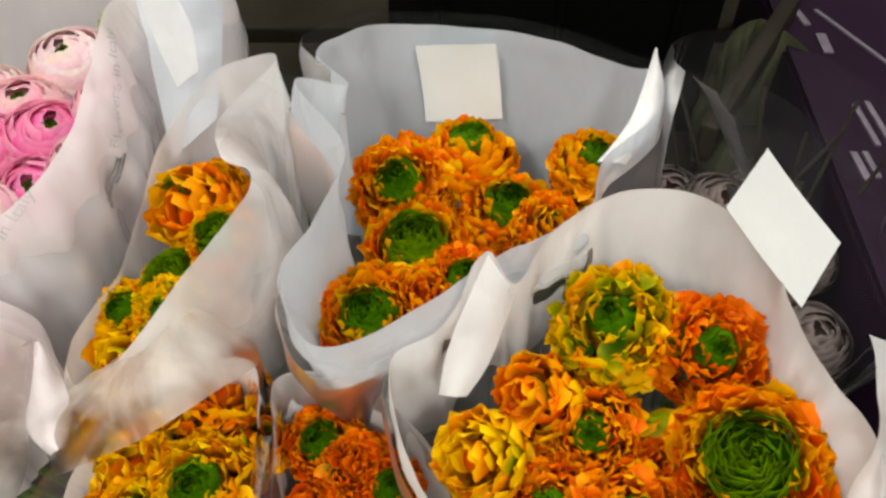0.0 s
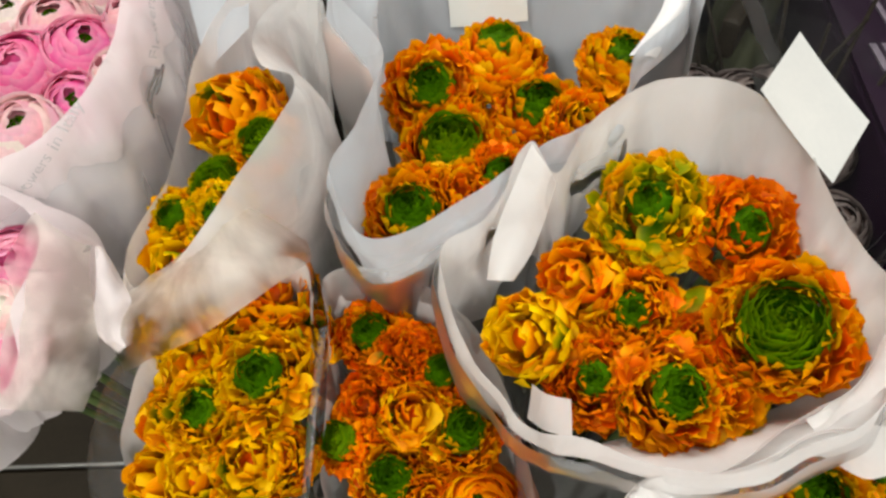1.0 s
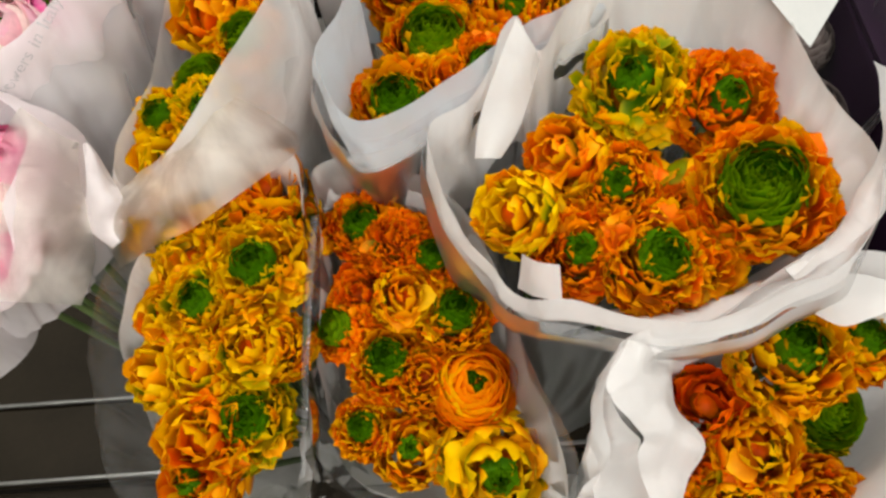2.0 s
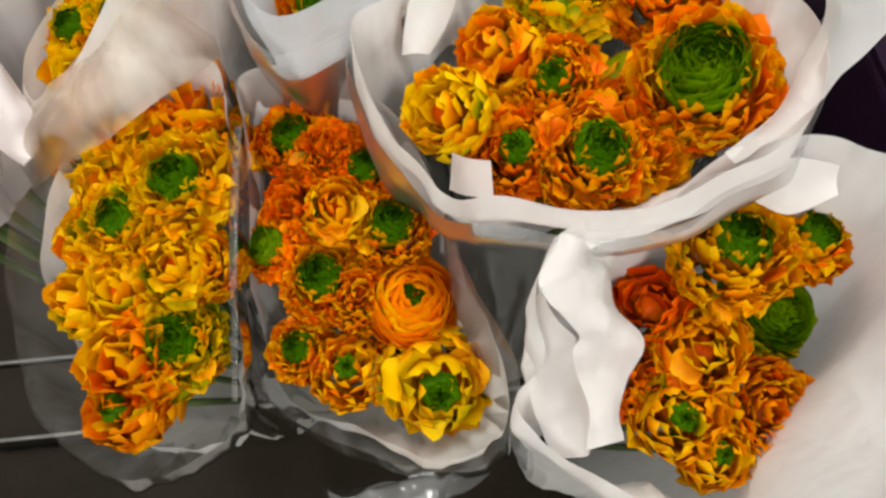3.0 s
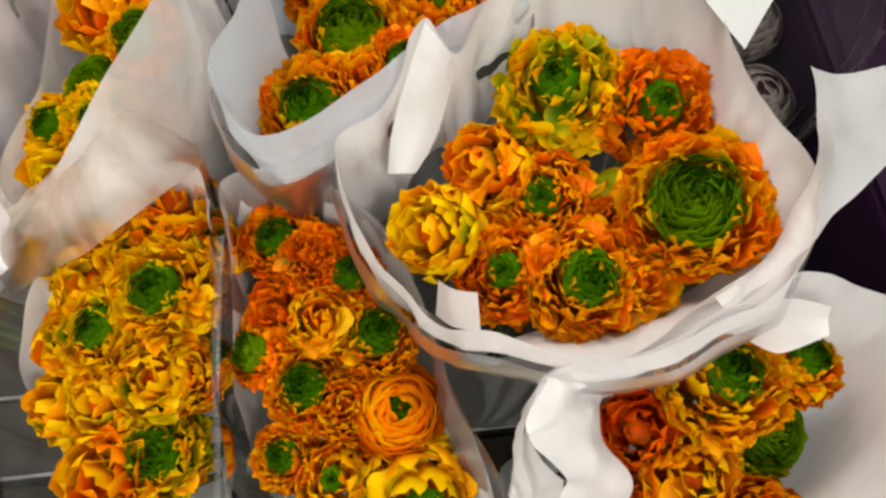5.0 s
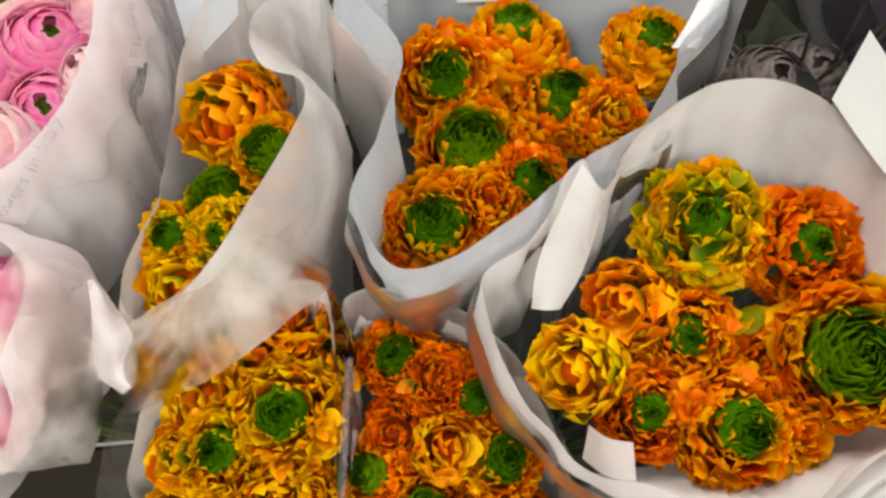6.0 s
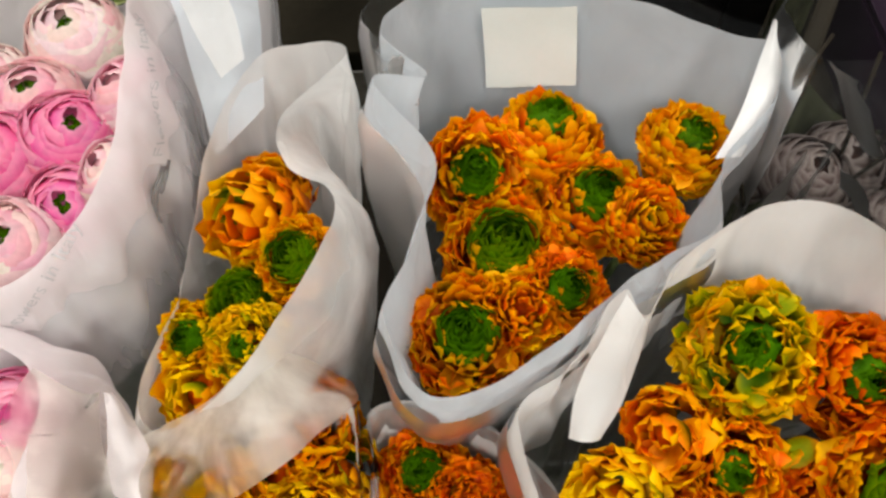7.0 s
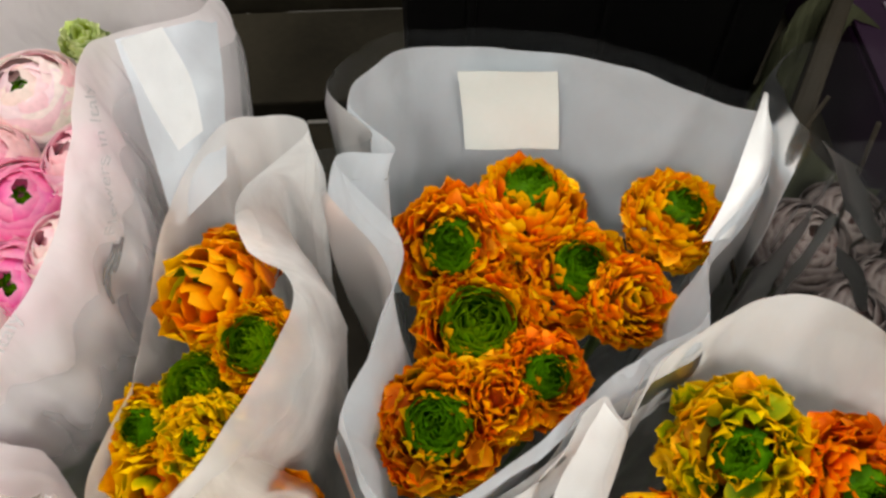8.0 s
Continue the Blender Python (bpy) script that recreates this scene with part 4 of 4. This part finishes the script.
RIM = [(45, 0.078, 0.905), (30, 0.060, 0.893), (12, 0.049, 0.888), (-9, 0.051, 0.872, 0.014), (-35, 0.042, 0.86, 0), (-106, 0.036, 0.85, 0), (-165, 0.083, 0.85, 0), (174, 0.096, 0.87), (124, 0.090, 0.9), (83, 0.079, 0.92)]
paper = wrap("tissue_wrap", ob, CENTRE, RIM, PINK_GLOW_VEIL, "creased white tissue", 0.034, 0.006, back=0.22, tuck=0.09, seed=71, under=(0.6, -0.8), depth=0.1)
sheet("loose_corner", paper, [(-0.212, 0.247, 0.885), (-0.212, 0.23, 0.872), (-0.213, 0.212, 0.858), (-0.201, 0.202, 0.848)], [(-0.209, 0.248, 0.884), (-0.201, 0.238, 0.868), (-0.195, 0.223, 0.855), (-0.196, 0.207, 0.846)], PINK_GLOW_VEIL, "", 0.005, 0.003, seed=72)
sheet("tissue_fold", paper, [(-0.232, 0.247, 0.915), (-0.25, 0.23, 0.895), (-0.243, 0.212, 0.888), (-0.248, 0.19, 0.876), (-0.25, 0.165, 0.86)], [(-0.215, 0.25, 0.885), (-0.212, 0.23, 0.88), (-0.207, 0.21, 0.872), (-0.205, 0.19, 0.856), (-0.215, 0.172, 0.84)], SHEER, "sheer creased tissue over the flowers", 0.008, 0.004, 20, 40, seed=73)

CENTRE = (0.262, 0.07)
FLOWERS = [
    (0.235, 0.05, 0.838, 0.024, "rose", 0.0, "blush", -0.2, -0.3),
    (0.25, 0.095, 0.835, 0.022, "rose", 0.0, "blush", -0.1, -0.3),
    (0.265, 0.06, 0.835, 0.023, "rose", 0.0, "blush", 0.0, -0.3),
]
ob = bouquet_of("pale pink ranunculus bouquet beside a carton", CENTRE, FLOWERS, 10, 0.0)
CENTRE = (0.2, 0.37)
# Petal colours here carry the shade of the deep wrap.
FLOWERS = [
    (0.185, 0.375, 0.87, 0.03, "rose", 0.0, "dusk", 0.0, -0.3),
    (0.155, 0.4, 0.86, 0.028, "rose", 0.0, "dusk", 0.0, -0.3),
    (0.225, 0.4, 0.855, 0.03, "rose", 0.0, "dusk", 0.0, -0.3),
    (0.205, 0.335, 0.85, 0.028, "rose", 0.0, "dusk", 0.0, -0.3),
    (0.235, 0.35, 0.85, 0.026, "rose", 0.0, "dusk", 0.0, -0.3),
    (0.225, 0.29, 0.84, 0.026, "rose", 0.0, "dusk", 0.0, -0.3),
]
ob = bouquet_of("pinkish-brown bouquet deep in hazy clear film, petals darkened for shade", CENTRE, FLOWERS, 9)
RIM = [(-162, 0.079, 0.985), (-139, 0.053, 0.985), (-90, 0.070, 0.965), (-79, 0.132, 0.94), (-66, 0.121, 0.92), (-30, 0.081, 0.93), (22, 0.081, 0.93), (60, 0.081, 0.94), (104, 0.082, 0.95), (146, 0.072, 0.965)]
wrap("film_wrap", ob, CENTRE, RIM, SMOKE_FILM, "hazy clear film", 0.004, 0.007, seed=81)
sheet("film_tail", ob, [(0.13, 0.345, 0.985), (0.16, 0.34, 0.93), (0.17, 0.33, 0.88)], [(0.19, 0.31, 0.97), (0.2, 0.3, 0.93), (0.2, 0.29, 0.89)], SMOKE_FILM, "", 0.01, 0.004, seed=83)
rng = random.Random(91)
for k in range(9):
    a = Vector((0.15 + 0.012 * k, 0.33 + 0.1 * rng.random(), 0.8))
    b = a + Vector((rng.uniform(-0.05, 0.05), rng.uniform(-0.03, 0.03), rng.uniform(0.09, 0.15)))
    part("twig", tube(bmesh.new(), [a, a.lerp(b, 0.5) + Vector((0.004, 0.003, 0)), b], 0.0014, 5), TWIG, ob, "thin dark twig", True)

bundle = tagged(empty("paper_bundle", 0.262, 0.53, DECK), "olive kraft paper bundle standing by the crate", "bundle")
RIM = [(16, 0.055, 0.85), (55, 0.067, 0.87), (92, 0.070, 0.89), (129, 0.058, 0.88), (-174, 0.050, 0.86), (-118, 0.057, 0.84), (-79, 0.066, 0.83), (-39, 0.055, 0.835)]
wrap("paper", bundle, (0.262, 0.505), RIM, OLIVE, "", 0.004, 0.008, back=0.025, seed=95)
